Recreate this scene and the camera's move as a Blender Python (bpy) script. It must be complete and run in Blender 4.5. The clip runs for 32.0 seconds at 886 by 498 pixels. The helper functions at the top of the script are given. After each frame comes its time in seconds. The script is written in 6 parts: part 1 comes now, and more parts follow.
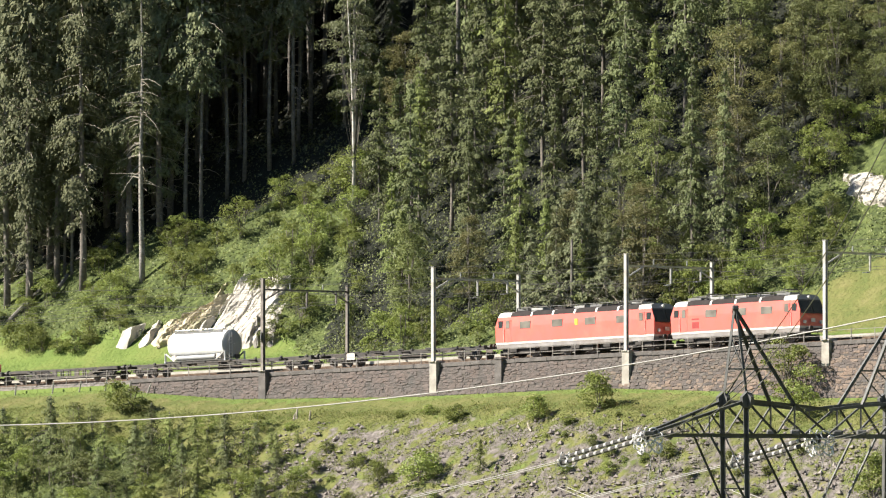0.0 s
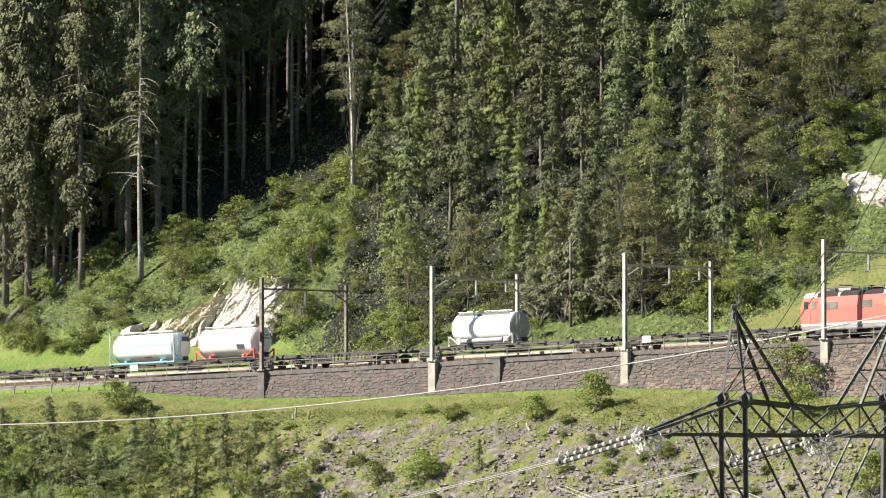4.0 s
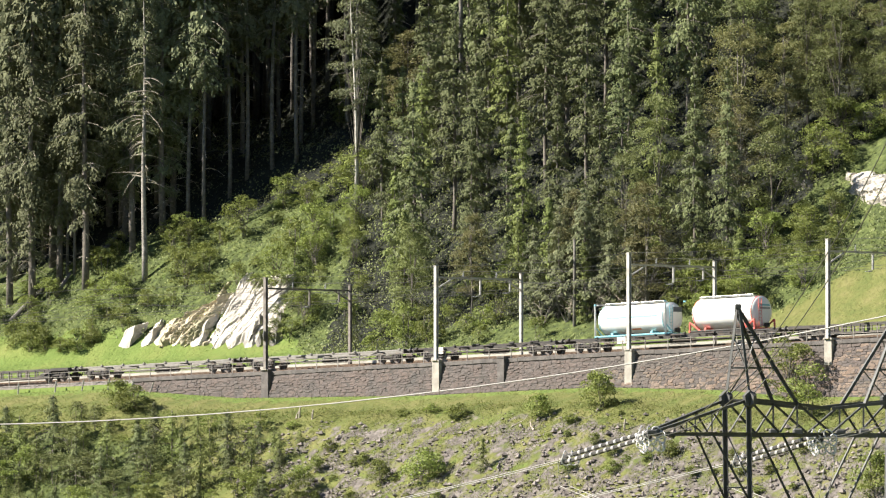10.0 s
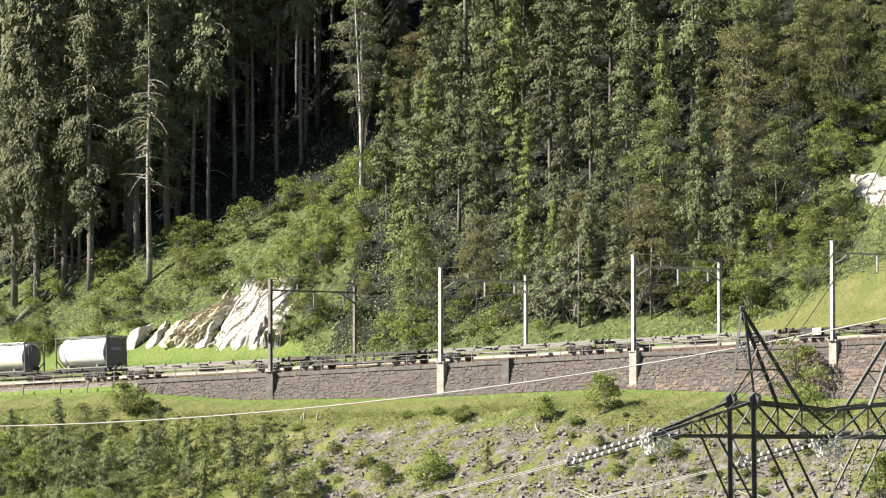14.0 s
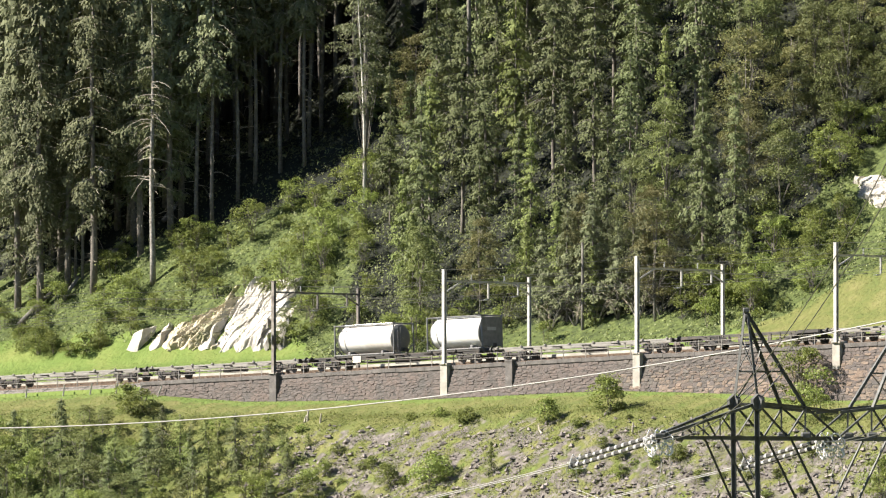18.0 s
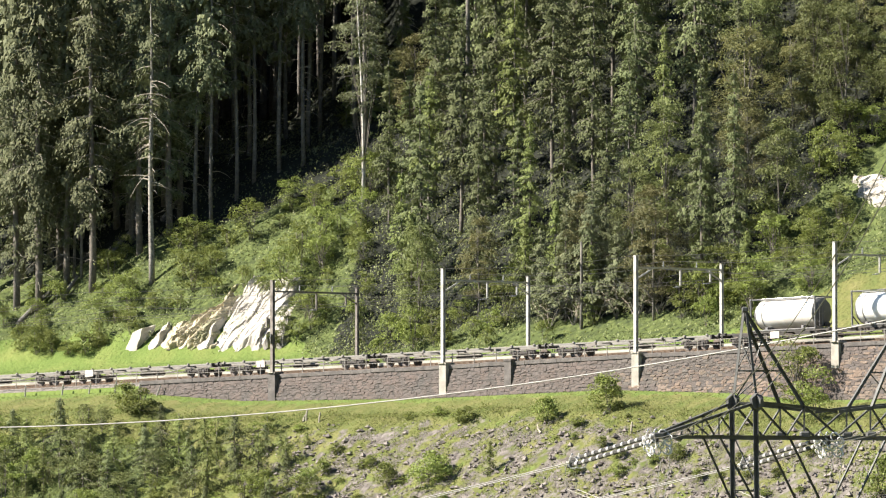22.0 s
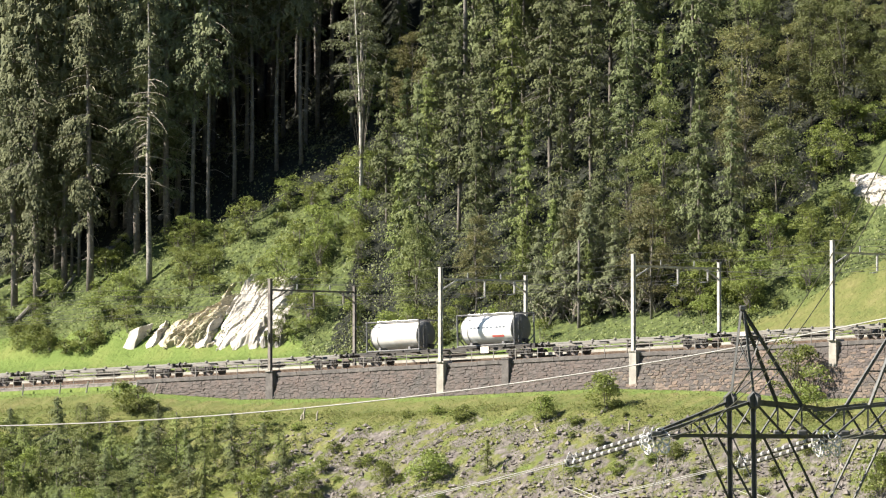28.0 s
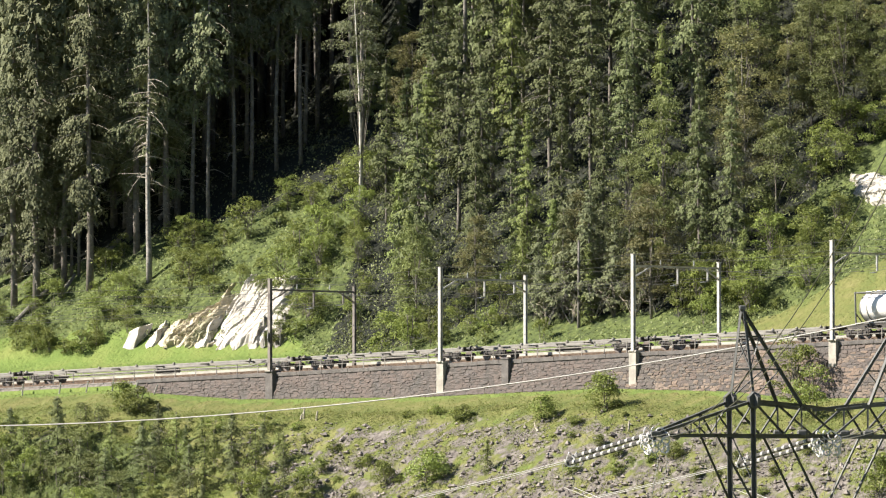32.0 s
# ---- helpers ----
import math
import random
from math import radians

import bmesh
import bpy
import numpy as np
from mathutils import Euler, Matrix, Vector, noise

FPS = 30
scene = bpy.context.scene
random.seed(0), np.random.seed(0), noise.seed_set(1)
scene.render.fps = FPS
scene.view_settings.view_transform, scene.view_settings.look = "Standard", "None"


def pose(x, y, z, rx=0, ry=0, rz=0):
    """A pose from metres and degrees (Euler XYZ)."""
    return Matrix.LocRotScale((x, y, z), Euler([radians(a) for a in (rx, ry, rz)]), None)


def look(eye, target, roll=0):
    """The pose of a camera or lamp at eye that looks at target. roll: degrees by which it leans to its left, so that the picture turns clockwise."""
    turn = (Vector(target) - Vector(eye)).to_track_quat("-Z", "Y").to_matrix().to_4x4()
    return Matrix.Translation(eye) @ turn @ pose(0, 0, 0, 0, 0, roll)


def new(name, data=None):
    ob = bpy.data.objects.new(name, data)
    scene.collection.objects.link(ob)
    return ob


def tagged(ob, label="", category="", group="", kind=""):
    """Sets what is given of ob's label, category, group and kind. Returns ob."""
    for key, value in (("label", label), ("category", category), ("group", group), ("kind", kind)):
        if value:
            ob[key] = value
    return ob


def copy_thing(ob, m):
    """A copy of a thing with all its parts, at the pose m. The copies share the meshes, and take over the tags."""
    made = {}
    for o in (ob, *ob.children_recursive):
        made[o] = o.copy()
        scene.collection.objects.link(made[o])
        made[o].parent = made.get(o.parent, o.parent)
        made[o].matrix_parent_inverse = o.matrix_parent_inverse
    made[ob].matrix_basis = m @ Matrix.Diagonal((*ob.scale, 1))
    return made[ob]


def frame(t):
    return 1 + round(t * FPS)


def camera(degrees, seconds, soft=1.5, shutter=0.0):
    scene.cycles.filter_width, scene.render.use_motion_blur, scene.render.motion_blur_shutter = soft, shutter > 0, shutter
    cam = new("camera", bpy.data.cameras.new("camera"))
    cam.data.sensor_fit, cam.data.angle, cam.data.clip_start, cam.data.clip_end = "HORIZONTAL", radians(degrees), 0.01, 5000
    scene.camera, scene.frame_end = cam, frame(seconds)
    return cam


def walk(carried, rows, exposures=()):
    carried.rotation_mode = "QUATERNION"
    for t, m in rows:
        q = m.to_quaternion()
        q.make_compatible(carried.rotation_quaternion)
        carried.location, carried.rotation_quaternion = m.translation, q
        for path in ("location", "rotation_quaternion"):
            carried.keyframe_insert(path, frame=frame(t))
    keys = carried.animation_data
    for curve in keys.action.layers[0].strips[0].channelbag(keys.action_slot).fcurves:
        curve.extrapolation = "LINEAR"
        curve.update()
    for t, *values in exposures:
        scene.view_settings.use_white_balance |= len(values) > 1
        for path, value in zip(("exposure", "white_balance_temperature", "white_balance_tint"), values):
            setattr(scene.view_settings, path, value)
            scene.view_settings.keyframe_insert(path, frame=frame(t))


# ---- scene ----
# the camera stands in the valley and looks up at the line through a long lens; it only sways a little on its stand
cam = camera(7.1205, 32.0, soft=1.2)
TILT = 91.818
SWAY = [(0, 0, 0), (1, -.5, 0), (2, -1, -.5), (3, -1.5, -1), (3.5, -2, -1), (5.5, -2.5, -2), (6, -1.5, -2), (6.5, -.3, -2), (7, 1, -2), (7.5, 2, -2),
        (8, 2.5, -2), (9, 4, -2), (10, 4.7, -2), (11, 4.5, -2), (11.5, 4.7, -1.7), (12, 6.3, -1), (12.5, 8, -.5), (13, 9.7, -.1), (13.5, 11.5, .7),
        (14, 13, 1.2), (14.5, 14.7, 1.7)]
SWAY += [(15.5, 18.2, 2.6), (16.5, 20, 3.4), (17, 20, 4), (17.5, 19.3, 4.4), (18, 19, 4.5), (19, 18.7, 4.4), (20, 18, 4.2), (21, 17.3, 3.8), (22, 17, 3.2), (23, 16.5, 3),
         (23.5, 15.3, 2.5), (24, 14.6, 2), (25, 13.5, 1.2), (25.5, 13, 1), (27.5, 12.7, .7), (29, 12.5, .5), (32, 12.3, .4)]
SWAY_UNIT = 0.0045473
walk(cam, [(t, pose(0, 0, 0, TILT + b * SWAY_UNIT, 0, a * SWAY_UNIT)) for t, a, b in SWAY], exposures=[(t, e + 0.12) for t, e in ((0, 1.5), (3.5, 1.5), (9, 1.53), (13, 1.64), (18, 1.64), (25, 1.67), (28, 1.58), (32, 1.57))])

# ---- light: a clear late-summer sky, the sun to the side, raking along the line ----
SUN_WAY = Vector((-0.95, -0.04, 0.72)).normalized()
world = bpy.data.worlds.new("sky")
scene.world = world
world.use_nodes = True
wn = world.node_tree.nodes
sky = wn.new("ShaderNodeTexSky")
sky.sky_type, sky.sun_disc = "NISHITA", False
sky.sun_elevation = math.asin(SUN_WAY.z)
sky.sun_rotation = math.atan2(SUN_WAY.x, SUN_WAY.y)
sky.altitude, sky.air_density, sky.dust_density = 1600, 0.75, 0.1
wn["Background"].inputs["Strength"].default_value = 0.058
world.node_tree.links.new(sky.outputs[0], wn["Background"].inputs["Color"])
sun = new("sun", bpy.data.lights.new("sun", "SUN"))
sun.data.energy, sun.data.angle, sun.data.color = 5.0, radians(0.53), (1.0, 0.94, 0.84)
sun.matrix_world = look(SUN_WAY * 300, (0, 0, 0))

# ---- the lie of the land: p runs along the line, n across it, uphill positive ----
TURN, REACH = radians(43.0), 600.0
ALONG = (math.cos(TURN), -math.sin(TURN))
UPHILL = (math.sin(TURN), math.cos(TURN))
BEND = 0.00025


def sweep(p):
    """How far the curve of the line leaves its tangent."""
    q = np.clip(p, -420, 420)
    return -BEND * q * q - 2 * BEND * q * (p - q)


def plan(p, n):
    q = n + sweep(p)
    return p * ALONG[0] + q * UPHILL[0], REACH + p * ALONG[1] + q * UPHILL[1]


def across(x, y):
    p = x * ALONG[0] + (y - REACH) * ALONG[1]
    q = x * UPHILL[0] + (y - REACH) * UPHILL[1]
    return p, q - sweep(p)


def rail_z(p):
    return 9.75 + 0.0293 * np.clip(p, -450, 450)


def wall_h(p):
    return np.interp(p, [-60, -36, -31, -21, 0, 21, 35, 42, 60, 90], [0.3, 0.4, 0.9, 1.75, 2.3, 2.35, 3.1, 3.9, 4.4, 4.6])


def bumps(x, y):
    return (0.5 * np.sin(0.31 * x + 1.3 + np.sin(0.17 * y)) * np.cos(0.27 * y - 0.4) + 0.28 * np.sin(0.83 * x - 0.7 * y + 1.0)
            + 0.16 * np.sin(1.7 * x + 1.1 * y) * np.cos(1.3 * y - 0.6 * x))


def height(x, y):
    x, y = np.asarray(x, float), np.asarray(y, float)
    p, n = across(x, y)
    zr = rail_z(p)
    bed = zr - 0.85
    # the valley side: a grass bench, then scree down to the valley floor, which rises again far off
    foot = bed - wall_h(p)
    d = np.maximum(-3.2 - n, 0)
    fall = np.interp(d, [0, 0.6, 6.5, 9.5, 40, 60, 5000], [0, 0.05, 1.9, 3.9, 27, 36, 36])
    low = np.maximum(foot - fall, -20.0)
    rise = np.interp(d, [0, 300, 392, 900, 2500, 5000], [0, 0, 18.3, 60, 300, 320])
    valley = low + rise + bumps(x, y) * np.clip((d - 0.8) / 6, 0, 1) * 0.5
    # the hill side: a grass shoulder and then the steep bank
    e = np.maximum(n - 9.0, 0)
    left = np.interp(e, [0, 1.5, 7.5, 8.5, 20, 200, 420, 3000], [1.5, 1.7, 2.9, 3.4, 13.0, 150, 240, 260])
    mid = np.interp(e, [0, 1.0, 3.0, 6, 20, 200, 420, 3000], [1.5, 1.6, 2.4, 4.0, 14.9, 155, 245, 265])
    right = np.interp(e, [0, 1.0, 4.0, 12, 30, 200, 420, 3000], [1.5, 1.7, 3.4, 7.8, 19.2, 150, 240, 260])
    a = np.clip((p + 22) / 10, 0, 1)
    b = np.clip((p - 30) / 14, 0, 1)
    hill = bed + (left * (1 - a) + mid * a) * (1 - b) + right * b + bumps(x, y) * np.clip((e - 7) / 6, 0, 1) * 0.8
    # a level step in the slope, deep under the tall spruces, added for shade
    q = p + 0.93 * (n - 42)
    hill = hill - np.interp(n, [42, 86, 110, 200], [0, 23, 25, 0]) * np.interp(q, [-92, -76, -62, -44], [0, 1, 1, 0])
    return np.where(n < -3.2, valley, np.where(n > 9.0, hill, bed))


# ---- materials ----
def mat(name, color, rough=0.7, metal=0.0, vary=0.25, scale=6.0, bump=0.15, fine=40.0, tint=None, island=0.0, thing=0.0, leaf=0.0, spec=0.5, stain=None):
    """A surface with a coarse and a fine variation. tint: the colour of its patches; island, thing: how far loose pieces or whole objects differ; leaf: light let through; stain: a colour of streaks."""
    m = bpy.data.materials.new(name)
    m.use_nodes = True
    t = m.node_tree
    b, out = t.nodes["Principled BSDF"], t.nodes["Material Output"]
    link = t.links.new

    def node(kind, **values):
        k = t.nodes.new(kind)
        for key, value in values.items():
            k.inputs[key].default_value = value
        return k

    place = node("ShaderNodeTexCoord").outputs["Object"]
    coarse, grain = node("ShaderNodeTexNoise", Scale=scale, Detail=6.0), node("ShaderNodeTexNoise", Scale=fine, Detail=3.0)
    for k in (coarse, grain):
        link(place, k.inputs["Vector"])
    ramp = node("ShaderNodeMapRange", **{"From Min": 0.35, "From Max": 0.68})
    link(coarse.outputs[0], ramp.inputs["Value"])
    two = node("ShaderNodeMix")
    two.data_type = "RGBA"
    link(ramp.outputs[0], two.inputs["Factor"])
    two.inputs["A"].default_value = (*color, 1)
    two.inputs["B"].default_value = (*(tint or [c * (1 - vary) for c in color]), 1)
    last = two.outputs["Result"]
    if stain:
        wide = node("ShaderNodeTexNoise", Scale=scale * 0.35, Detail=8.0, Roughness=0.7)
        link(place, wide.inputs["Vector"])
        r2 = node("ShaderNodeMapRange", **{"From Min": 0.5, "From Max": 0.66})
        link(wide.outputs[0], r2.inputs["Value"])
        mx = node("ShaderNodeMix")
        mx.data_type = "RGBA"
        mx.inputs["B"].default_value = (*stain, 1)
        link(r2.outputs[0], mx.inputs["Factor"])
        link(last, mx.inputs["A"])
        last = mx.outputs["Result"]
    hsv = node("ShaderNodeHueSaturation")
    link(last, hsv.inputs["Color"])
    value = node("ShaderNodeMath")
    value.operation = "MULTIPLY_ADD"
    value.inputs[1].default_value, value.inputs[2].default_value = vary, 1 - vary / 2
    link(grain.outputs[0], value.inputs[0])
    last = value.outputs[0]
    for kind, socket, amount, shift in (("ShaderNodeNewGeometry", "Random Per Island", island, 0.03), ("ShaderNodeObjectInfo", "Random", thing, 0.02)):
        if amount:
            src = node(kind).outputs[socket]
            mul = node("ShaderNodeMath")
            mul.operation = "MULTIPLY_ADD"
            mul.inputs[1].default_value, mul.inputs[2].default_value = amount, 1 - amount / 2
            link(src, mul.inputs[0])
            both = node("ShaderNodeMath")
            both.operation = "MULTIPLY"
            link(last, both.inputs[0])
            link(mul.outputs[0], both.inputs[1])
            last = both.outputs[0]
            if leaf or kind == "ShaderNodeObjectInfo":
                hue = node("ShaderNodeMath")
                hue.operation = "MULTIPLY_ADD"
                hue.inputs[1].default_value, hue.inputs[2].default_value = shift, 0.5 - shift / 2
                link(src, hue.inputs[0])
                link(hue.outputs[0], hsv.inputs["Hue"])
    link(last, hsv.inputs["Value"])
    link(hsv.outputs[0], b.inputs["Base Color"])
    b.inputs["Roughness"].default_value, b.inputs["Metallic"].default_value = rough, metal
    b.inputs["Specular IOR Level"].default_value = spec
    if bump:
        bm = node("ShaderNodeBump", Strength=bump, Distance=0.05)
        add = node("ShaderNodeMath")
        link(coarse.outputs[0], add.inputs[0])
        link(grain.outputs[0], add.inputs[1])
        link(add.outputs[0], bm.inputs["Height"])
        link(bm.outputs[0], b.inputs["Normal"])
    if leaf:
        glow = node("ShaderNodeBsdfTranslucent")
        link(hsv.outputs[0], glow.inputs["Color"])
        mix = node("ShaderNodeMixShader", Fac=leaf)
        link(b.outputs[0], mix.inputs[1])
        link(glow.outputs[0], mix.inputs[2])
        link(mix.outputs[0], out.inputs["Surface"])
    return m


SPRUCE = mat("spruce_needles", (0.13, 0.147, 0.06), 0.75, vary=0.35, scale=0.8, bump=0, island=0.22, thing=0.6, leaf=0.12, tint=(0.09, 0.104, 0.046), spec=0.2)
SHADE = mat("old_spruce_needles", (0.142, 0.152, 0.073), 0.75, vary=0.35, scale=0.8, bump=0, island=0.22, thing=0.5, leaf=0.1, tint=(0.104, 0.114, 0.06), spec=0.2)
FIR = mat("young_spruce_needles", (0.17, 0.195, 0.06), 0.75, vary=0.35, scale=0.9, bump=0, island=0.22, thing=0.6, leaf=0.16, tint=(0.115, 0.136, 0.042), spec=0.2)
LEAF = mat("broad_leaves", (0.17, 0.186, 0.064), 0.6, vary=0.35, scale=1.1, bump=0, island=0.35, thing=0.5, leaf=0.2, tint=(0.11, 0.128, 0.043), spec=0.3)
PALE = mat("grey_green_leaves", (0.187, 0.2, 0.1), 0.55, vary=0.4, scale=1.1, bump=0, island=0.55, thing=0.3, leaf=0.22, tint=(0.121, 0.138, 0.068), spec=0.4)
GOLD = mat("turning_leaves", (0.19, 0.176, 0.07), 0.6, vary=0.4, scale=0.9, bump=0, island=0.35, thing=0.5, leaf=0.2, tint=(0.12, 0.122, 0.043), spec=0.3)
SHRUB = mat("shrub_leaves", (0.2, 0.232, 0.05), 0.6, vary=0.4, scale=1.4, bump=0, island=0.35, thing=0.6, leaf=0.24, tint=(0.132, 0.158, 0.042), spec=0.3)
BARK = mat("grey_bark", (0.15, 0.13, 0.108), 0.9, vary=0.5, scale=3, bump=0.6, fine=22)
SILVER = mat("silver_grey_bark", (0.2, 0.18, 0.15), 0.85, vary=0.5, scale=3, bump=0.4, fine=20, stain=(0.1, 0.088, 0.075))
# trunks deep in the wood: shade put into the bark, paler patches over it
SHADEBARK = mat("dark_bark", (0.13, 0.118, 0.104), 0.9, vary=0.5, scale=3, bump=0.6, fine=22, stain=(0.2, 0.185, 0.16))
SCABBY = mat("scabby_bark", (0.28, 0.26, 0.225), 0.85, vary=0.5, scale=4.0, bump=0.4, fine=20, stain=(0.075, 0.066, 0.056))
BIRCH = mat("pale_bark", (0.5, 0.475, 0.42), 0.8, vary=0.4, scale=2.5, bump=0.3, fine=14, stain=(0.16, 0.13, 0.1))
DEADWOOD = mat("bleached_wood", (0.38, 0.33, 0.26), 0.85, vary=0.4, scale=3, bump=0.4, fine=25)
BLADE = mat("grass_blades", (0.1, 0.152, 0.03), 0.65, vary=0.4, scale=0.35, bump=0, island=0.5, leaf=0.45, tint=(0.128, 0.17, 0.036), spec=0.25)
STONE = mat("wall_stone", (0.092, 0.077, 0.068), 0.9, vary=0.4, scale=0.9, bump=0.6, fine=18, tint=(0.108, 0.083, 0.069), thing=0.2, island=0.2, stain=(0.072, 0.066, 0.06))
TANSTONE = mat("reddish_wall_stone", (0.138, 0.104, 0.084), 0.9, vary=0.4, scale=0.9, bump=0.6, fine=18, tint=(0.142, 0.097, 0.073), thing=0.3, island=0.3, stain=(0.085, 0.072, 0.06))
MORTAR = mat("dark_joint", (0.072, 0.062, 0.055), 0.95, vary=0.4, scale=2, bump=0.5)
CONCRETE = mat("weathered_concrete", (0.36, 0.33, 0.28), 0.85, vary=0.35, scale=1.5, bump=0.25, fine=30, stain=(0.24, 0.21, 0.18))
COPING = mat("grey_coping", (0.13, 0.115, 0.105), 0.9, vary=0.45, scale=1.4, bump=0.5, stain=(0.075, 0.066, 0.06))
PALEWALL = mat("pale_concrete", (0.36, 0.335, 0.28), 0.85, vary=0.3, scale=0.8, bump=0.2, stain=(0.2, 0.18, 0.15))
ROCK = mat("pale_rock", (0.42, 0.39, 0.335), 0.85, vary=0.3, scale=0.8, bump=0.7, fine=9, tint=(0.33, 0.3, 0.255), stain=(0.26, 0.235, 0.2))
# rock in shade: its darkness is put into the colour, with paler streaks
SHADEDROCK = mat("dark_stained_rock", (0.2, 0.185, 0.16), 0.85, vary=0.5, scale=1.6, bump=0.8, fine=9, tint=(0.11, 0.1, 0.088), stain=(0.3, 0.28, 0.24))
LEDGE = mat("brown_ledge_rock", (0.44, 0.385, 0.28), 0.9, vary=0.4, scale=1.2, bump=0.7, fine=9, tint=(0.3, 0.26, 0.17), stain=(0.13, 0.13, 0.06))
SCREE = mat("scree_stone", (0.165, 0.142, 0.126), 0.9, vary=0.45, scale=0.8, bump=0.4, tint=(0.13, 0.11, 0.098), island=0.8)
BALLAST = mat("ballast", (0.17, 0.15, 0.13), 0.95, vary=0.5, scale=5, bump=0.9, fine=18)
RAIL = mat("rail_steel", (0.2, 0.14, 0.1), 0.5, 0.6, vary=0.4, scale=8)
TIMBER = mat("sleeper", (0.16, 0.13, 0.1), 0.9, vary=0.5, scale=4, bump=0.4)
MAST = mat("galvanised_mast", (0.46, 0.44, 0.4), 0.5, 0.25, vary=0.25, scale=2, bump=0.05, stain=(0.3, 0.28, 0.24))
RUSTMAST = mat("brown_grey_mast", (0.2, 0.175, 0.15), 0.75, 0.1, vary=0.4, scale=2, bump=0.1, stain=(0.07, 0.056, 0.048))
DARKSTEEL = mat("dark_steel", (0.07, 0.066, 0.06), 0.65, 0.4, vary=0.4, scale=4, bump=0.1)
LATTICE = mat("painted_lattice", (0.095, 0.094, 0.088), 0.6, 0.2, vary=0.4, scale=2, bump=0.1, stain=(0.07, 0.068, 0.062))
WIRE = mat("wire", (0.1, 0.095, 0.085), 0.5, 0.5, bump=0)
CABLE = mat("bright_cable", (0.26, 0.245, 0.22), 0.4, 0.3, bump=0)
GLASSCAP = mat("glazed_insulator", (0.66, 0.64, 0.62), 0.35, bump=0)
PORCELAIN = mat("grey_porcelain", (0.4, 0.385, 0.37), 0.35, bump=0)
RED = mat("red_paint", (0.66, 0.122, 0.1), 0.4, vary=0.12, scale=0.9, bump=0.02, tint=(0.64, 0.115, 0.08), stain=(0.6, 0.15, 0.11))
DARKRED = mat("dark_red_vent", (0.3, 0.03, 0.025), 0.5, vary=0.2, scale=3, bump=0)
CREAM = mat("pale_grey_stripe", (0.6, 0.53, 0.46), 0.5, vary=0.2, scale=1.2, bump=0.02)
UNDER = mat("grey_skirt", (0.26, 0.24, 0.225), 0.65, vary=0.35, scale=1.5, bump=0.05, stain=(0.16, 0.13, 0.11))
ROOFGREY = mat("dark_roof", (0.038, 0.032, 0.03), 0.9, 0.0, spec=0.15, vary=0.35, scale=1.5, bump=0.05)
ROOFPALE = mat("pale_roof", (0.33, 0.32, 0.3), 0.5, 0.2, vary=0.3, scale=1.5, bump=0.05)
WINDOW = mat("tinted_glass", (0.03, 0.035, 0.035), 0.25, bump=0, spec=0.4)
# panes lightened: their reflection is put into the colour
PALEPANE = mat("side_window", (0.19, 0.17, 0.14), 0.3, vary=0.5, scale=1.2, bump=0)
BLACK = mat("black_front", (0.022, 0.021, 0.02), 0.45, bump=0)
SOOT = mat("running_gear", (0.055, 0.047, 0.04), 0.8, 0.1, vary=0.5, scale=3, bump=0.2)
WHEEL = mat("wheel_steel", (0.16, 0.13, 0.11), 0.55, 0.4, vary=0.4, scale=5)
WAGON = mat("wagon_frame", (0.05, 0.044, 0.038), 0.75, vary=0.45, scale=2, bump=0.1, thing=0.5, stain=(0.085, 0.066, 0.05))
PALEDECK = mat("pale_deck", (0.22, 0.205, 0.18), 0.7, vary=0.35, scale=1.5, bump=0.1, stain=(0.18, 0.16, 0.135))
WHITE = mat("white_tank", (0.8, 0.79, 0.76), 0.4, vary=0.08, scale=1.0, bump=0.02, tint=(0.74, 0.72, 0.68))
DULL = mat("dirty_white_tank", (0.72, 0.69, 0.65), 0.5, vary=0.2, scale=0.7, bump=0.03, tint=(0.62, 0.58, 0.53), stain=(0.5, 0.44, 0.38))
STEEL = mat("dull_tank_metal", (0.6, 0.58, 0.55), 0.4, 0.5, vary=0.2, scale=0.9, bump=0.03)
ENDGREY = mat("grey_tank_end", (0.3, 0.3, 0.29), 0.5, vary=0.2, scale=1.2, bump=0.02)
DARKEND = mat("dark_tank_end", (0.12, 0.12, 0.118), 0.5, vary=0.25, scale=1.2, bump=0.02)
CYAN = mat("light_blue_frame", (0.2, 0.46, 0.52), 0.45, vary=0.15, bump=0.02)
ORANGE = mat("orange_mark", (0.75, 0.2, 0.05), 0.5, bump=0)
YELLOW = mat("yellow_shield", (0.75, 0.45, 0.04), 0.5, bump=0)
LETTER = mat("dark_letters", (0.1, 0.11, 0.13), 0.5, bump=0)
FRAMEGREY = mat("frame_grey", (0.16, 0.155, 0.15), 0.55, 0.2, vary=0.3, scale=3)
RAILGREY = mat("railing_steel", (0.22, 0.2, 0.175), 0.6, 0.2, vary=0.4, scale=3, bump=0)
GREYWOOD = mat("grey_dead_wood", (0.17, 0.155, 0.13), 0.9, vary=0.5, scale=3, bump=0.5)
DRY = mat("dry_grass", (0.178, 0.164, 0.056), 0.8, vary=0.5, scale=0.4, bump=0, island=0.6, leaf=0.4, tint=(0.14, 0.155, 0.045), spec=0.2)
WEED = mat("olive_weeds", (0.138, 0.145, 0.041), 0.75, vary=0.5, scale=0.35, bump=0, island=0.6, leaf=0.4, tint=(0.118, 0.148, 0.038), spec=0.2)
LAMP = mat("lamp_glass", (0.75, 0.73, 0.68), 0.12, bump=0)


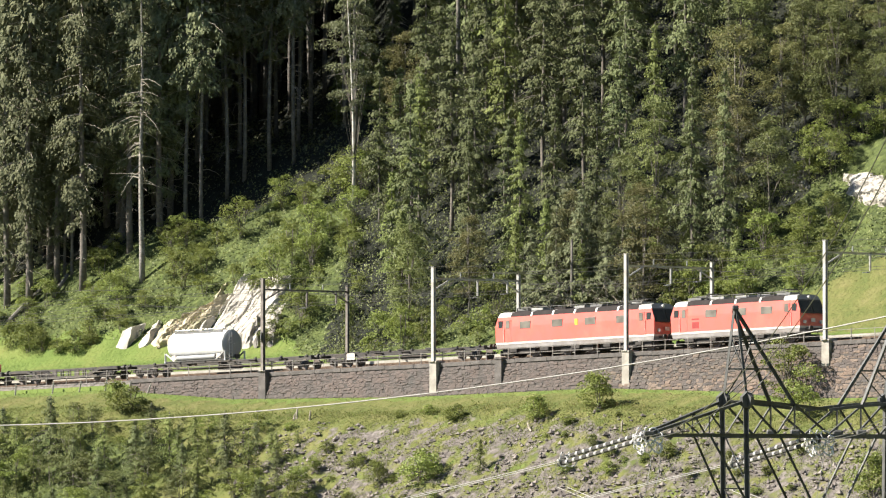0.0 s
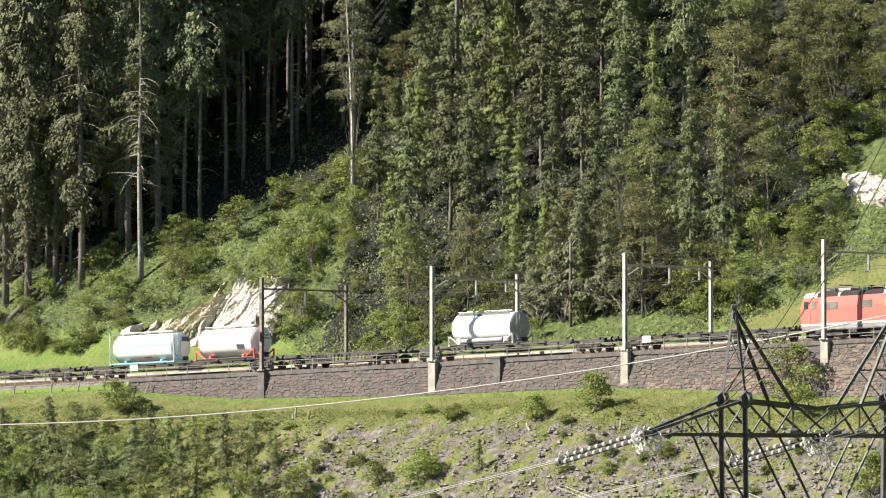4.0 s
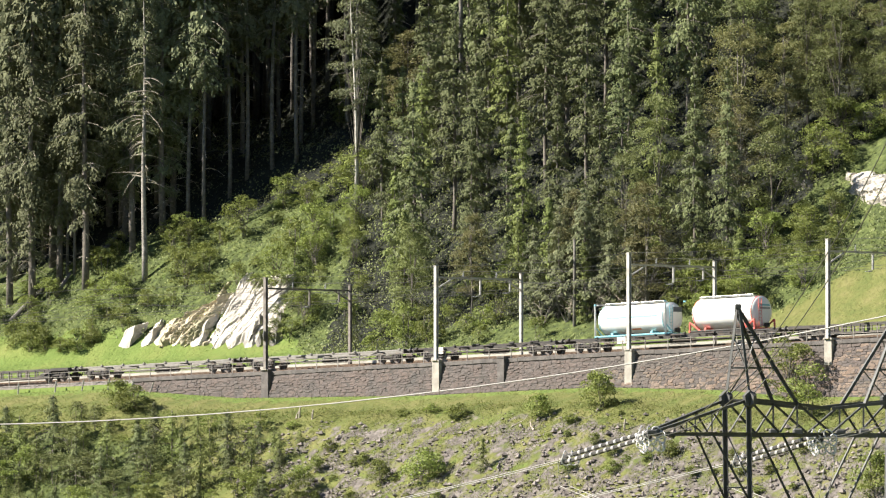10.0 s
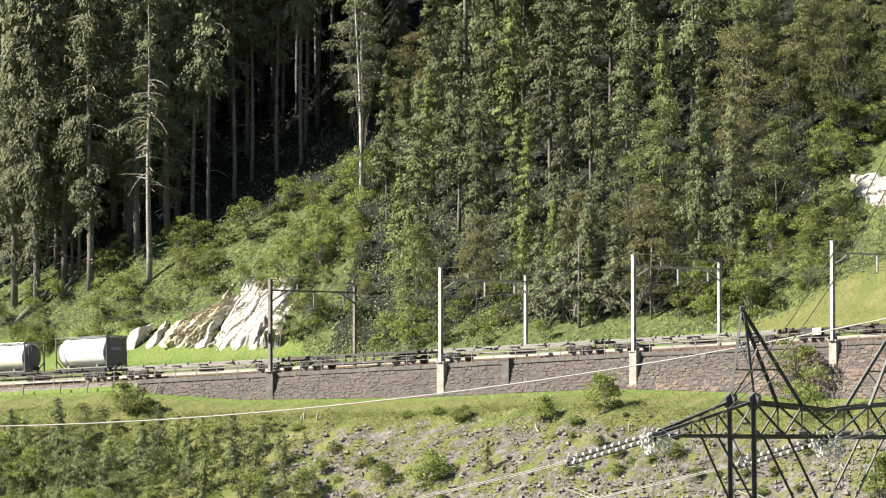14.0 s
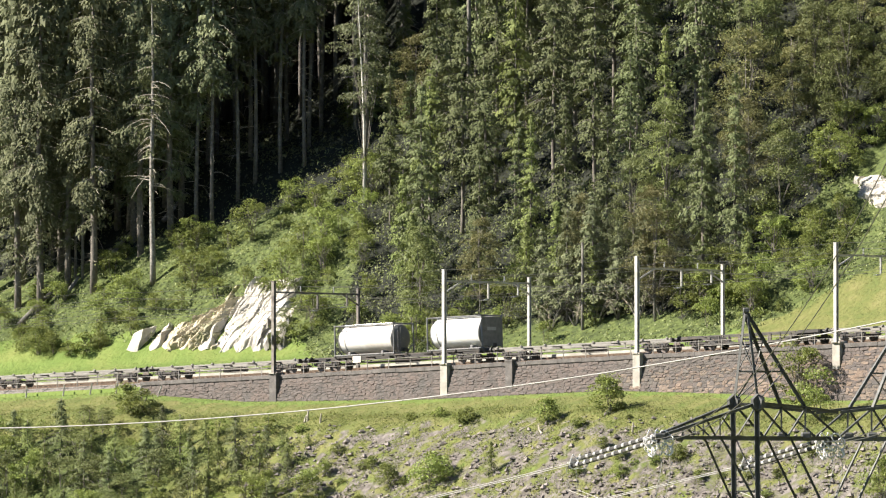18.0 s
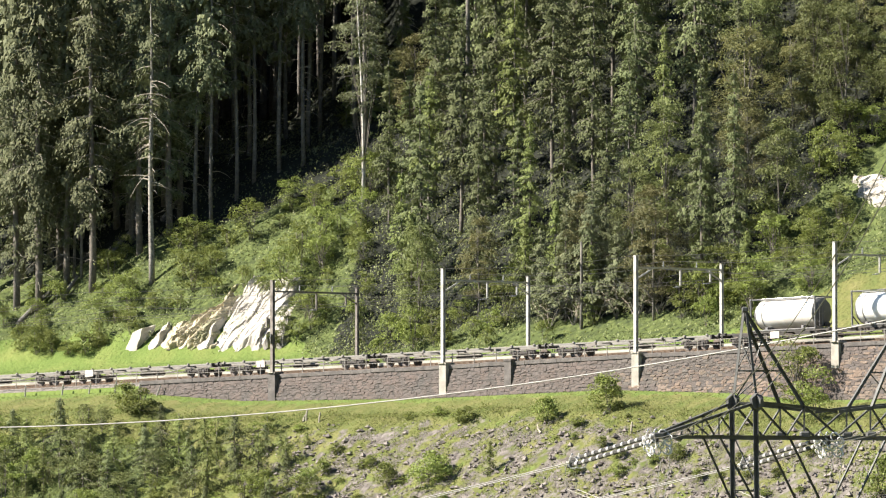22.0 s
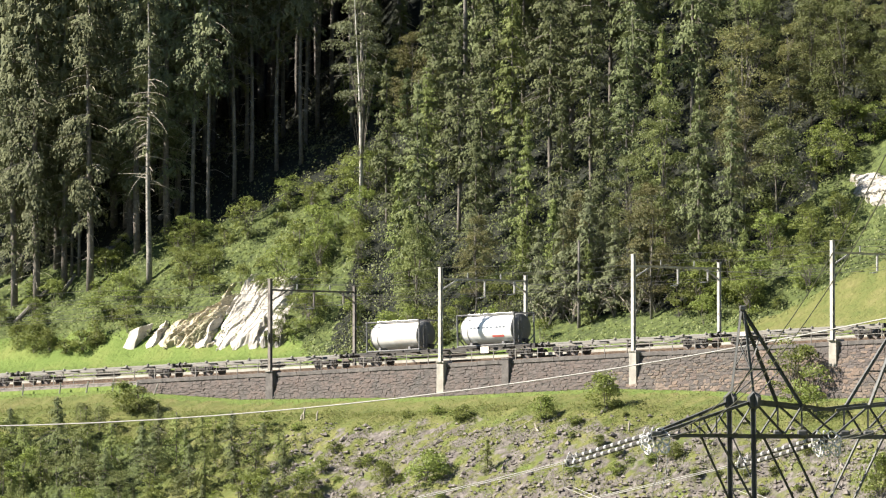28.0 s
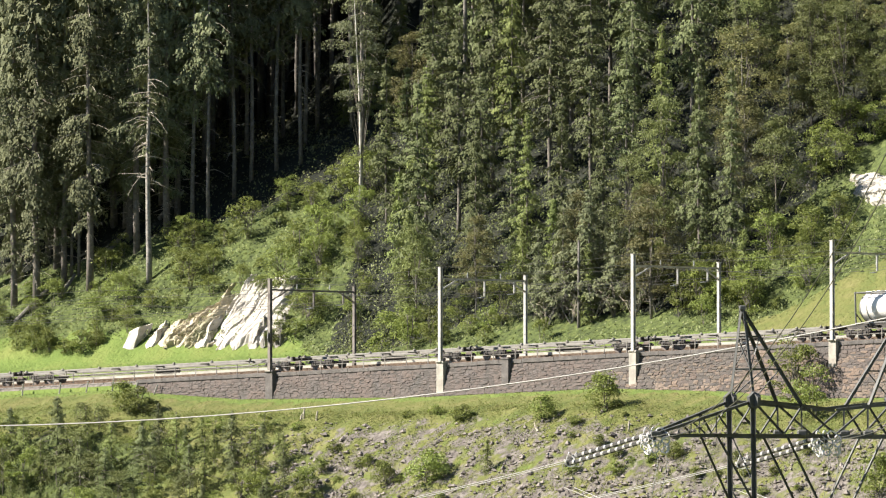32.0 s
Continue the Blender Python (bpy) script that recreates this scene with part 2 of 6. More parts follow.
def ground_material():
    """Grass, scree and forest litter, by the cover that grows or lies there, with ragged borders."""
    m = bpy.data.materials.new("hillside")
    m.use_nodes = True
    t = m.node_tree
    b, link = t.nodes["Principled BSDF"], t.links.new
    where = t.nodes.new("ShaderNodeNewGeometry").outputs["Position"]

    def noise_of(scale, detail=6.0):
        k = t.nodes.new("ShaderNodeTexNoise")
        k.inputs["Scale"].default_value, k.inputs["Detail"].default_value = scale, detail
        link(where, k.inputs["Vector"])
        return k.outputs[0]

    def ramp_of(value, *stops):
        k = t.nodes.new("ShaderNodeValToRGB")
        while len(k.color_ramp.elements) < len(stops):
            k.color_ramp.elements.new(0.5)
        for e, (at, color) in zip(k.color_ramp.elements, stops):
            e.position, e.color = at, (*color, 1)
        link(value, k.inputs[0])
        return k.outputs[0]

    grass = ramp_of(noise_of(0.3, 10), (0.3, (0.082, 0.12, 0.026)), (0.5, (0.104, 0.142, 0.033)), (0.78, (0.138, 0.155, 0.044)))
    dry = ramp_of(noise_of(0.5, 10), (0.3, (0.078, 0.096, 0.026)), (0.5, (0.108, 0.114, 0.035)), (0.72, (0.142, 0.134, 0.05)))
    scree = ramp_of(noise_of(1.6, 10), (0.3, (0.066, 0.056, 0.047)), (0.5, (0.115, 0.1, 0.089)), (0.7, (0.185, 0.163, 0.145)))
    # litter set darker than it is: the wood's shade is in its colour
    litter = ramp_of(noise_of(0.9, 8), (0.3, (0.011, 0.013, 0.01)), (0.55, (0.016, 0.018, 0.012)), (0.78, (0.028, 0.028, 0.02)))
    cover = t.nodes.new("ShaderNodeAttribute")
    cover.attribute_name = "cover"
    split = t.nodes.new("ShaderNodeSeparateColor")
    link(cover.outputs["Color"], split.inputs[0])
    edge = noise_of(0.8, 9)

    def over(under, upper, weight):
        a = t.nodes.new("ShaderNodeMath")
        link(edge, a.inputs[0])
        link(weight, a.inputs[1])
        r = t.nodes.new("ShaderNodeMapRange")
        r.inputs["From Min"].default_value, r.inputs["From Max"].default_value = 0.93, 1.07
        link(a.outputs[0], r.inputs["Value"])
        k = t.nodes.new("ShaderNodeMix")
        k.data_type = "RGBA"
        link(r.outputs[0], k.inputs["Factor"])
        link(under, k.inputs["A"])
        link(upper, k.inputs["B"])
        return k.outputs["Result"]

    herb = ramp_of(noise_of(1.3, 8), (0.3, (0.03, 0.04, 0.014)), (0.6, (0.075, 0.095, 0.028)), (0.8, (0.13, 0.14, 0.05)))
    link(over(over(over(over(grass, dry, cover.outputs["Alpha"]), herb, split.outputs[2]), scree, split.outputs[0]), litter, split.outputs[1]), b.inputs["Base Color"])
    b.inputs["Roughness"].default_value = 0.95
    b.inputs["Specular IOR Level"].default_value = 0.2
    bump = t.nodes.new("ShaderNodeBump")
    bump.inputs["Strength"].default_value, bump.inputs["Distance"].default_value = 0.9, 0.25
    link(noise_of(2.5, 10), bump.inputs["Height"])
    link(bump.outputs[0], b.inputs["Normal"])
    return m


HILLSIDE = ground_material()
# ---- mesh helpers ----
class Shape:
    """Collects corners and faces of one mesh."""

    def __init__(self):
        self.v, self.f = [], []

    def add(self, corners, faces):
        k = len(self.v)
        self.v += [tuple(c) for c in corners]
        self.f += [tuple(i + k for i in f) for f in faces]
        return self

    def box(self, c, size, bevel=0.0, m=None):
        x, y, z = (a / 2 for a in size)
        if bevel:
            g = bevel
            pts, faces = [], []
            for sz in (-1, 1):
                for k, (sx, sy) in enumerate(((-1, -1), (1, -1), (1, 1), (-1, 1))):
                    pts += [(sx * (x - g), sy * (y - g), sz * z), (sx * x, sy * (y - g), sz * (z - g)), (sx * (x - g), sy * y, sz * (z - g))]
            a = lambda s, k, j: (12 if s > 0 else 0) + 3 * (k % 4) + j
            faces += [(a(-1, 3, 0), a(-1, 2, 0), a(-1, 1, 0), a(-1, 0, 0)), (a(1, 0, 0), a(1, 1, 0), a(1, 2, 0), a(1, 3, 0))]
            for k in range(4):
                j = 2 if k % 2 == 0 else 1
                i, n = k, k + 1
                faces.append((a(-1, i, j), a(-1, n, j), a(1, n, j), a(1, i, j)))
                faces.append((a(-1, i, 0), a(-1, n, 0), a(-1, n, j), a(-1, i, j)))
                faces.append((a(1, i, j), a(1, n, j), a(1, n, 0), a(1, i, 0)))
                faces.append((a(-1, i, 1), a(-1, i, 2), a(1, i, 2), a(1, i, 1)) if k % 2 == 0 else (a(-1, i, 2), a(-1, i, 1), a(1, i, 1), a(1, i, 2)))
                faces.append((a(-1, i, 0), a(-1, i, 1), a(-1, i, 2)))
                faces.append((a(1, i, 0), a(1, i, 2), a(1, i, 1)))
        else:
            pts = [(sx * x, sy * y, sz * z) for sz in (-1, 1) for sx, sy in ((-1, -1), (1, -1), (1, 1), (-1, 1))]
            faces = [(3, 2, 1, 0), (4, 5, 6, 7), (0, 1, 5, 4), (1, 2, 6, 5), (2, 3, 7, 6), (3, 0, 4, 7)]
        pts = [Vector(p) for p in pts]
        if m:
            pts = [m @ p for p in pts]
        return self.add([p + Vector(c) for p in pts], faces)

    def tube(self, a, b, r, r2=None, sides=8, caps=True):
        a, b = Vector(a), Vector(b)
        r2 = r if r2 is None else r2
        w = (b - a).normalized()
        u = w.orthogonal().normalized()
        s = w.cross(u)
        ring = [u * math.cos(k * math.tau / sides) + s * math.sin(k * math.tau / sides) for k in range(sides)]
        faces = [(k, (k + 1) % sides, sides + (k + 1) % sides, sides + k) for k in range(sides)]
        if caps:
            faces += [tuple(range(sides))[::-1], tuple(range(sides, 2 * sides))]
        return self.add([a + d * r for d in ring] + [b + d * r2 for d in ring], faces)

    def path(self, pts, r, sides=6, taper=None):
        """A bent tube through the points."""
        pts = [Vector(p) for p in pts]
        rings = []
        for i, p in enumerate(pts):
            w = (pts[min(i + 1, len(pts) - 1)] - pts[max(i - 1, 0)]).normalized()
            u = w.cross(Vector((0.13, 0.21, 0.97))).normalized()
            s = w.cross(u)
            q = r if taper is None else r + (taper - r) * i / (len(pts) - 1)
            rings += [p + (u * math.cos(k * math.tau / sides) + s * math.sin(k * math.tau / sides)) * q for k in range(sides)]
        faces = [(i * sides + k, i * sides + (k + 1) % sides, (i + 1) * sides + (k + 1) % sides, (i + 1) * sides + k) for i in range(len(pts) - 1) for k in range(sides)]
        faces += [tuple(range(sides))[::-1], tuple(range(len(rings) - sides, len(rings)))]
        return self.add(rings, faces)

    def sheet(self, rows):
        """A strip of quads over rows of points."""
        w = len(rows[0])
        return self.add([p for r in rows for p in r], [(i * w + k, i * w + k + 1, (i + 1) * w + k + 1, (i + 1) * w + k) for i in range(len(rows) - 1) for k in range(w - 1)])

    def mesh(self, name, material, smooth=False):
        me = bpy.data.meshes.new(name)
        me.from_pydata(self.v, [], self.f)
        for k in material if isinstance(material, (list, tuple)) else [material]:
            me.materials.append(k)
        if smooth:
            me.polygons.foreach_set("use_smooth", [True] * len(me.polygons))
        me.update()
        return me


def solid(name, shape, material, smooth=False):
    return new(name, shape.mesh(name, material, smooth))


def part(name, shape, material, parent, label="", smooth=False):
    ob = solid(name, shape, material, smooth)
    ob.parent = parent
    return tagged(ob, label) if label else ob


def piece(name, me, parent, m):
    ob = new(name, me)
    ob.parent = parent
    ob.matrix_basis = m
    return ob


def ground_z(x, y):
    return float(height(x, y))


def at_line(p, n, z):
    """A point by its place along the line, across it, and its height over the rails."""
    x, y = plan(p, n)
    return Vector((float(x), float(y), float(rail_z(p)) + z))


def heading(p):
    """The turn about z of something that faces along the line."""
    return -TURN - 2 * BEND * max(-420, min(420, p))


def line_pose(p, n=0.0, z=0.0):
    return Matrix.LocRotScale(at_line(p, n, z), Euler((0, -math.atan(0.0293), heading(p))), None)


# ---- ground ----
def make_ground():
    ps = np.unique(np.r_[np.linspace(-2600, -460, 16), np.linspace(-460, -135, 40), np.arange(-135, 85, 0.85), np.linspace(85, 460, 50), np.linspace(460, 2600, 16)].round(3))
    ns = np.unique(np.r_[np.linspace(-2600, -460, 14), np.linspace(-460, -40, 40), np.arange(-40, -3.3, 0.7), -3.21, -3.19, 0, 4, 8.9, 9.01, np.arange(9.5, 90, 0.75), np.linspace(90, 460, 40), np.linspace(460, 2600, 14)].round(3))
    P, N = np.meshgrid(ps, ns)
    X, Y = plan(P, N)
    Z = height(X, Y)
    h, w = P.shape
    me = bpy.data.meshes.new("ground")
    idx = np.arange(h * w).reshape(h, w)
    faces = np.stack([idx[:-1, :-1], idx[:-1, 1:], idx[1:, 1:], idx[1:, :-1]], -1).reshape(-1, 4)
    me.from_pydata(np.stack([X, Y, Z], -1).reshape(-1, 3).tolist(), [], faces.tolist())
    # what covers it: stones on the lower slope, shade-darkened litter under the wood, else grass
    stones = np.clip((-7.6 - N) / 4, 0, 1) * np.interp(P, [-40, -14, 0, 60], [0.05, 0.25, 0.5, 0.53])
    stones = np.where(N < -60, 0.1, stones)
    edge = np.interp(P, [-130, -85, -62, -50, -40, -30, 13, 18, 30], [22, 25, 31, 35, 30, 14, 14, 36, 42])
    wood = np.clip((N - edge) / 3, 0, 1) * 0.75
    herb = np.clip((N - np.interp(P, [-100, -66, -47, -37, -28, -20, 19.5, 25, 30, 32.5, 37, 60], [20.5, 19.8, 19.2, 18.2, 13, 10.5, 11, 14.6, 19.3, 22.3, 27, 36])) / 1.5, 0, 1) * 0.72
    herb = np.maximum(herb, np.clip((-10.5 - N) / 3, 0, 1) * np.clip((-8 - P + 0.3 * N) / 6, 0, 1) * 0.7)
    herb = np.maximum(herb, np.clip((-8.5 - N) / 3, 0, 1) * np.clip((P + 10) / 6, 0, 1) * 0.44)
    dry = np.clip((P - 17) / 6, 0, 1) * np.clip((N - 9) / 2, 0, 1) * 0.75 + np.clip((-3.3 - N) / 2, 0, 1) * 0.7
    color = me.color_attributes.new("cover", "FLOAT_COLOR", "POINT")
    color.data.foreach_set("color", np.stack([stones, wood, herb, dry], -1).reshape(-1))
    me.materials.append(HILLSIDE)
    me.polygons.foreach_set("use_smooth", [True] * len(me.polygons))
    me.update()
    return tagged(new("ground", me), "mountainside of mown grass, grey scree and shade-darkened forest litter", "ground", kind="structure")


make_ground()


# ---- the line: ballast, rails, sleepers, walls ----
def ribbon(profile, p0, p1, step=4.0):
    """A body of one cross-section (n, z) that follows the line."""
    s = Shape()
    count = max(2, int((p1 - p0) / step) + 1)
    ps = [p0 + (p1 - p0) * k / (count - 1) for k in range(count)]
    w = len(profile)
    rows = [[at_line(p, n, z) for n, z in profile] for p in ps]
    s.add([q for r in rows for q in r], [(i * w + k, (i + 1) * w + k, (i + 1) * w + (k + 1) % w, i * w + (k + 1) % w) for i in range(count - 1) for k in range(w)])
    return s.add(rows[0] + rows[-1], [tuple(range(w)), tuple(range(w, 2 * w))[::-1]])


tagged(solid("ballast_bed", ribbon([(-2.75, -0.9), (-2.3, -0.49), (1.7, -0.49), (2.15, -0.12), (8.4, -0.12), (8.45, -0.9)], -440, 440), BALLAST), "grey-brown crushed stone ballast under two tracks", "ballast", kind="structure")
for n0, up in ((0.0, 0.0), (3.8, 0.36)):
    track = tagged(new("railway_track"), "pair of rusty rails on dark sleepers", "track", kind="structure")
    for side in (-0.75, 0.75):
        c = n0 + side
        part("rail", ribbon([(c - 0.07, up - 0.46), (c - 0.02, up - 0.42), (c - 0.035, up - 0.27), (c + 0.035, up - 0.27), (c + 0.02, up - 0.42), (c + 0.07, up - 0.46)], -430, 430), RAIL, track)
    ties = Shape()
    for k in range(-110, 110):
        p = k * 0.65
        ties.box(at_line(p, n0, up - 0.47), (0.24, 2.5, 0.1), m=Matrix.Rotation(heading(p), 3, "Z"))
    tagged(part("sleepers", ties, TIMBER, track), kind="stuff")

# the low pale wall on the hill side of the tracks
back_wall = tagged(solid("trackside_wall", ribbon([(8.5, -0.95), (8.5, 0.56), (8.62, 0.62), (9.05, 0.62), (9.05, -0.95)], -200, 120, 2.0), PALEWALL), "low pale concrete wall behind the tracks", "wall", kind="structure")


def wall_face(p, z):
    """How far the battered face stands out at that height under its top."""
    return -3.2 + 0.19 * (z + 0.55)


def make_wall():
    wall = new("retaining_wall")
    tagged(wall, "retaining wall of dark weathered rubble masonry under the line", "wall", kind="structure")
    core = Shape()
    ps = np.arange(-34, 84.1, 2.0)
    core.sheet([[at_line(p, wall_face(p, z) - 0.01, z) for z in (-0.62, -0.62 - 0.5 * (wall_h(p) + 0.9), -0.62 - wall_h(p) - 0.9)] for p in ps])
    core.sheet([[at_line(p, n, z) for n, z in ((-2.3, -0.62), (-3.16, -0.62))] for p in ps])
    part("wall_core", core, MORTAR, wall)
    cap = Shape()
    rng = random.Random(5)
    p = -34.0
    while p < 84:
        w = rng.uniform(2.4, 3.6)
        cap.box(at_line(p + w / 2, -3.04, -0.61 + rng.uniform(-0.03, 0.02)), (w - 0.006, 0.62, 0.34), 0.02, Matrix.Rotation(heading(p), 3, "Z") @ Matrix.Rotation(-0.0293, 3, "Y"))
        p += w
    part("coping", cap, COPING, wall, "row of grey coping stones")
    return wall


WALL = make_wall()


def make_pier(p, w, material, out, label, deep=9.0):
    ob = tagged(new("wall_pier"), label, "pier", group="piers of the retaining wall", kind="structure")
    drop = min(deep, wall_h(p) + 1.4)
    s = Shape()
    top, low = -0.45, -0.45 - drop
    rows = []
    f = wall_face(p, low + (1.4 if deep > 5 else 0)) - out
    for z, grow in ((low, 0.02), (top, 0.0)):
        rows.append([Vector((-w / 2 - grow, f, z)), Vector((w / 2 + grow, f, z)), Vector((w / 2 + grow, -2.75, z)), Vector((-w / 2 - grow, -2.75, z))])
    s.add(rows[0] + rows[1], [(0, 1, 5, 4), (1, 2, 6, 5), (2, 3, 7, 6), (3, 0, 4, 7), (4, 5, 6, 7), (3, 2, 1, 0)])
    part("shaft", s, material, ob)
    part("cap", Shape().box((0, (f - 2.7) / 2, top + 0.09), (w + 0.14, -2.7 - f + 0.1, 0.18), 0.03), material, ob)
    ob.matrix_basis = Matrix.Translation(at_line(p, 0, 0)) @ Matrix.Rotation(heading(p), 4, "Z")
    return ob


make_pier(-17.72, 0.8, COPING, 0.16, "grey masonry pier under a catenary mast")
for p, deep in ((2.28, 9.0), (24.00, 9.0), (45.50, 2.0)):
    make_pier(p, 0.76, CONCRETE, 0.08, "pale concrete pier under a catenary mast", deep)
make_pier(9.66, 0.75, COPING, 0.02, "grey masonry buttress of the wall")


def make_railing(p0, p1):
    ob = tagged(new("railing"), "rusty grey steel railing on top of the wall", "railing")
    ob.matrix_basis = Matrix.Translation(at_line(p0, -3.0, 0))
    inv = -at_line(p0, -3.0, 0)
    post = Shape().box((0, 0, 0.45), (0.06, 0.06, 1.0)).mesh("post", RAILGREY)
    count = int((p1 - p0) / 2.45)
    for k in range(count + 1):
        p = p0 + (p1 - p0) * k / count
        piece("post", post, ob, Matrix.Translation(at_line(p, -3.0, -0.45) + inv) @ Matrix.Rotation(heading(p), 4, "Z"))
    for z in (0.02, 0.42):
        bar = ribbon([(-3.02, z - 0.02), (-3.02, z + 0.02), (-2.98, z + 0.02), (-2.98, z - 0.02)], p0, p1)
        bar.v = [tuple(Vector(v) + inv) for v in bar.v]
        part("handrail", bar, RAILGREY, ob)
    return ob


make_railing(-62, 80)

# leaning old posts at the foot of the bank
rng = random.Random(3)
for u, lean in ((-47.5, 3), (-42.9, 6), (-39.6, 10), (-36.4, 8), (-33.6, 14), (-31.3, 20)):
    s = Shape().box((0, 0, 0.35), (0.13, 0.13, 1.5), 0.02)
    ob = tagged(solid("fence_post", s, CONCRETE), "old pale leaning concrete post on the bank", "post", group="posts along the bank")
    x, y = plan(u, -3.9)
    ob.matrix_basis = Matrix.Translation((float(x), float(y), ground_z(x, y) - 0.1)) @ Matrix.Rotation(radians(lean), 4, "Y")


# ---- masts and wires over the line ----
def make_portal(p, drops, steel=MAST):
    ob = tagged(new("catenary_portal"), "grey steel catenary portal over both tracks", "catenary mast", group="catenary portals")
    for n, top, low, w in ((-3.55, 7.55, -0.4, 0.29), (7.0, 7.1, -1.0, 0.25)):
        s = Shape()
        s.box((0, n - w / 2 + 0.02, (top + low) / 2), (w, 0.04, top - low)).box((0, n + w / 2 - 0.02, (top + low) / 2), (w, 0.04, top - low)).box((0, n, (top + low) / 2), (0.04, w - 0.08, top - low))
        mast = part("mast", s, steel, ob)
        part("mast_cap", Shape().box((0, n, top + 0.03), (w + 0.06, w + 0.06, 0.06), 0.015), steel, mast)
        part("foot_plate", Shape().box((0, n, low + 0.08), (w + 0.3, w + 0.3, 0.1), 0.02), CONCRETE, mast)
    part("crossbeam", Shape().box((0, 1.8, 6.7), (0.12, 10.2, 0.03)).box((0, 1.8, 6.58), (0.12, 10.2, 0.03)).box((0, 1.8, 6.64), (0.03, 10.2, 0.1)), steel, ob)
    for n, d in ((-3.3, 1), (6.9, -1)):
        part("brace", Shape().tube((0, n, 5.75), (0, n + 1.9 * d, 6.62), 0.075), steel, ob)
    for n, length in drops:
        post = part("drop_post", Shape().tube((0, n, 6.6), (0, n, 6.6 - length), 0.09), steel, ob, "white hanging post")
        part("insulator", Shape().tube((0, n, 6.5 - length), (0, n - 0.9, 6.45 - length), 0.03).tube((0, n - 0.2, 6.5 - length), (0, n - 0.55, 6.47 - length), 0.06), ENDGREY, post)
    for n in (-0.2, 3.9):
        part("pin_insulator", Shape().tube((0, n, 6.75), (0, n, 7.2), 0.05, 0.04).tube((0, n, 6.85), (0, n, 6.9), 0.09).tube((0, n, 7.0), (0, n, 7.05), 0.08), ENDGREY, ob)
    ob.matrix_basis = Matrix.Translation(at_line(p, 0, 0)) @ Matrix.Rotation(heading(p), 4, "Z")
    return ob


PORTALS = [-38.34 - 2.0, -17.72, 2.22, 23.94, 45.44, 67.5]
for p in PORTALS[1:]:
    make_portal(p, ((1.9, 1.35), (5.6, 1.0)), RUSTMAST if p < 0 else MAST)
disc = tagged(new("round_sign"), "round grey sign plate on a mast, seen from behind", "sign")
part("plate", Shape().tube((-0.03, 0, 0), (0.03, 0, 0), 0.42, sides=20), FRAMEGREY, disc)
part("clamp", Shape().box((0, 0.1, 0), (0.1, 0.2, 0.4), 0.01), MAST, disc)
disc.matrix_basis = Matrix.Translation(at_line(PORTALS[1], -3.77, 2.6)) @ Matrix.Rotation(heading(PORTALS[1]) + 0.8, 4, "Z")

for name, n, z, sag in (("contact_wire", 0.0, 5.45, 0.0), ("contact_wire", 3.8, 5.45, 0.0), ("messenger_wire", 0.0, 6.55, 0.75), ("messenger_wire", 3.8, 6.55, 0.75),
                        ("feeder_wire", -0.2, 7.2, 0.35), ("feeder_wire", 3.9, 7.2, 0.35), ("feeder_wire", -3.55, 7.6, 0.3)):
    s = Shape()
    pts = []
    spans = [-200, -160, -120, -80] + PORTALS + [90, 120, 160, 200]
    for a, b in zip(spans, spans[1:]):
        for k in range(8):
            q = k / 8
            pts.append(at_line(a + (b - a) * q, n, z - sag * 4 * q * (1 - q)))
    s.path(pts, 0.015, sides=4)
    ob = tagged(solid(name, s, WIRE), "thin dark overhead wire along the track", "wire", group="overhead wires")
    if name == "messenger_wire":
        for a, b in zip(spans[3:], spans[4:-3]):
            for k in range(1, 5):
                q = k / 5
                p = a + (b - a) * q
                part("dropper", Shape().tube(at_line(p, n, 5.45), at_line(p, n, z - sag * 4 * q * (1 - q)), 0.01, sides=4), WIRE, ob)
# ---- rock outcrops ----
def rock_patch(name, label, corners, bulge, seed, tilt=0.6, fine=1.0, count=96, material=None):
    """A bare rock face on the slope between four corners on the ground, with slanting ledges and cracks, sinking into the soil at its edges."""
    a, b, c, d = (np.array(k) for k in corners)
    u, v = np.meshgrid(np.linspace(0, 1, count), np.linspace(0, 1, count))
    xy = ((1 - u) * (1 - v))[..., None] * a + (u * (1 - v))[..., None] * b + (u * v)[..., None] * c + ((1 - u) * v)[..., None] * d
    z = height(xy[..., 0], xy[..., 1])
    pts = []
    for i in range(count):
        for j in range(count):
            x, y = xy[i, j]
            along, side = v[i, j] + 0.55 * u[i, j], u[i, j] - 0.5 * v[i, j]
            q = Vector((side * 3.2 * fine, along * 1.1 * fine, seed))
            crack = noise.noise(Vector((side * 9 * fine, along * 1.6 * fine, seed + 5))) + 0.5 * noise.noise(Vector((side * 22 * fine, along * 3 * fine, seed + 9)))
            rim = min(u[i, j], 1 - u[i, j], v[i, j], 1 - v[i, j]) * 6 + 0.6 * noise.noise(q * 3)
            block = noise.noise(q * 1.7)
            out = bulge * (min(1, max(rim, -0.3)) - 0.2) + 1.1 * bulge * (math.floor(block * 4 * tilt) / 4) - 0.25 * bulge * (1 - min(1.0, abs(crack) * 7)) + 0.12 * bulge * noise.noise(Vector((side * 40, along * 14, seed)))
            pts.append((x - 0.62 * out, y - 0.62 * out, z[i, j] + 0.5 * out))
    s = Shape()
    s.add(pts, [(i * count + j, i * count + j + 1, (i + 1) * count + j + 1, (i + 1) * count + j) for i in range(count - 1) for j in range(count - 1)])
    return tagged(solid(name, s, material or ROCK), label, "rock")


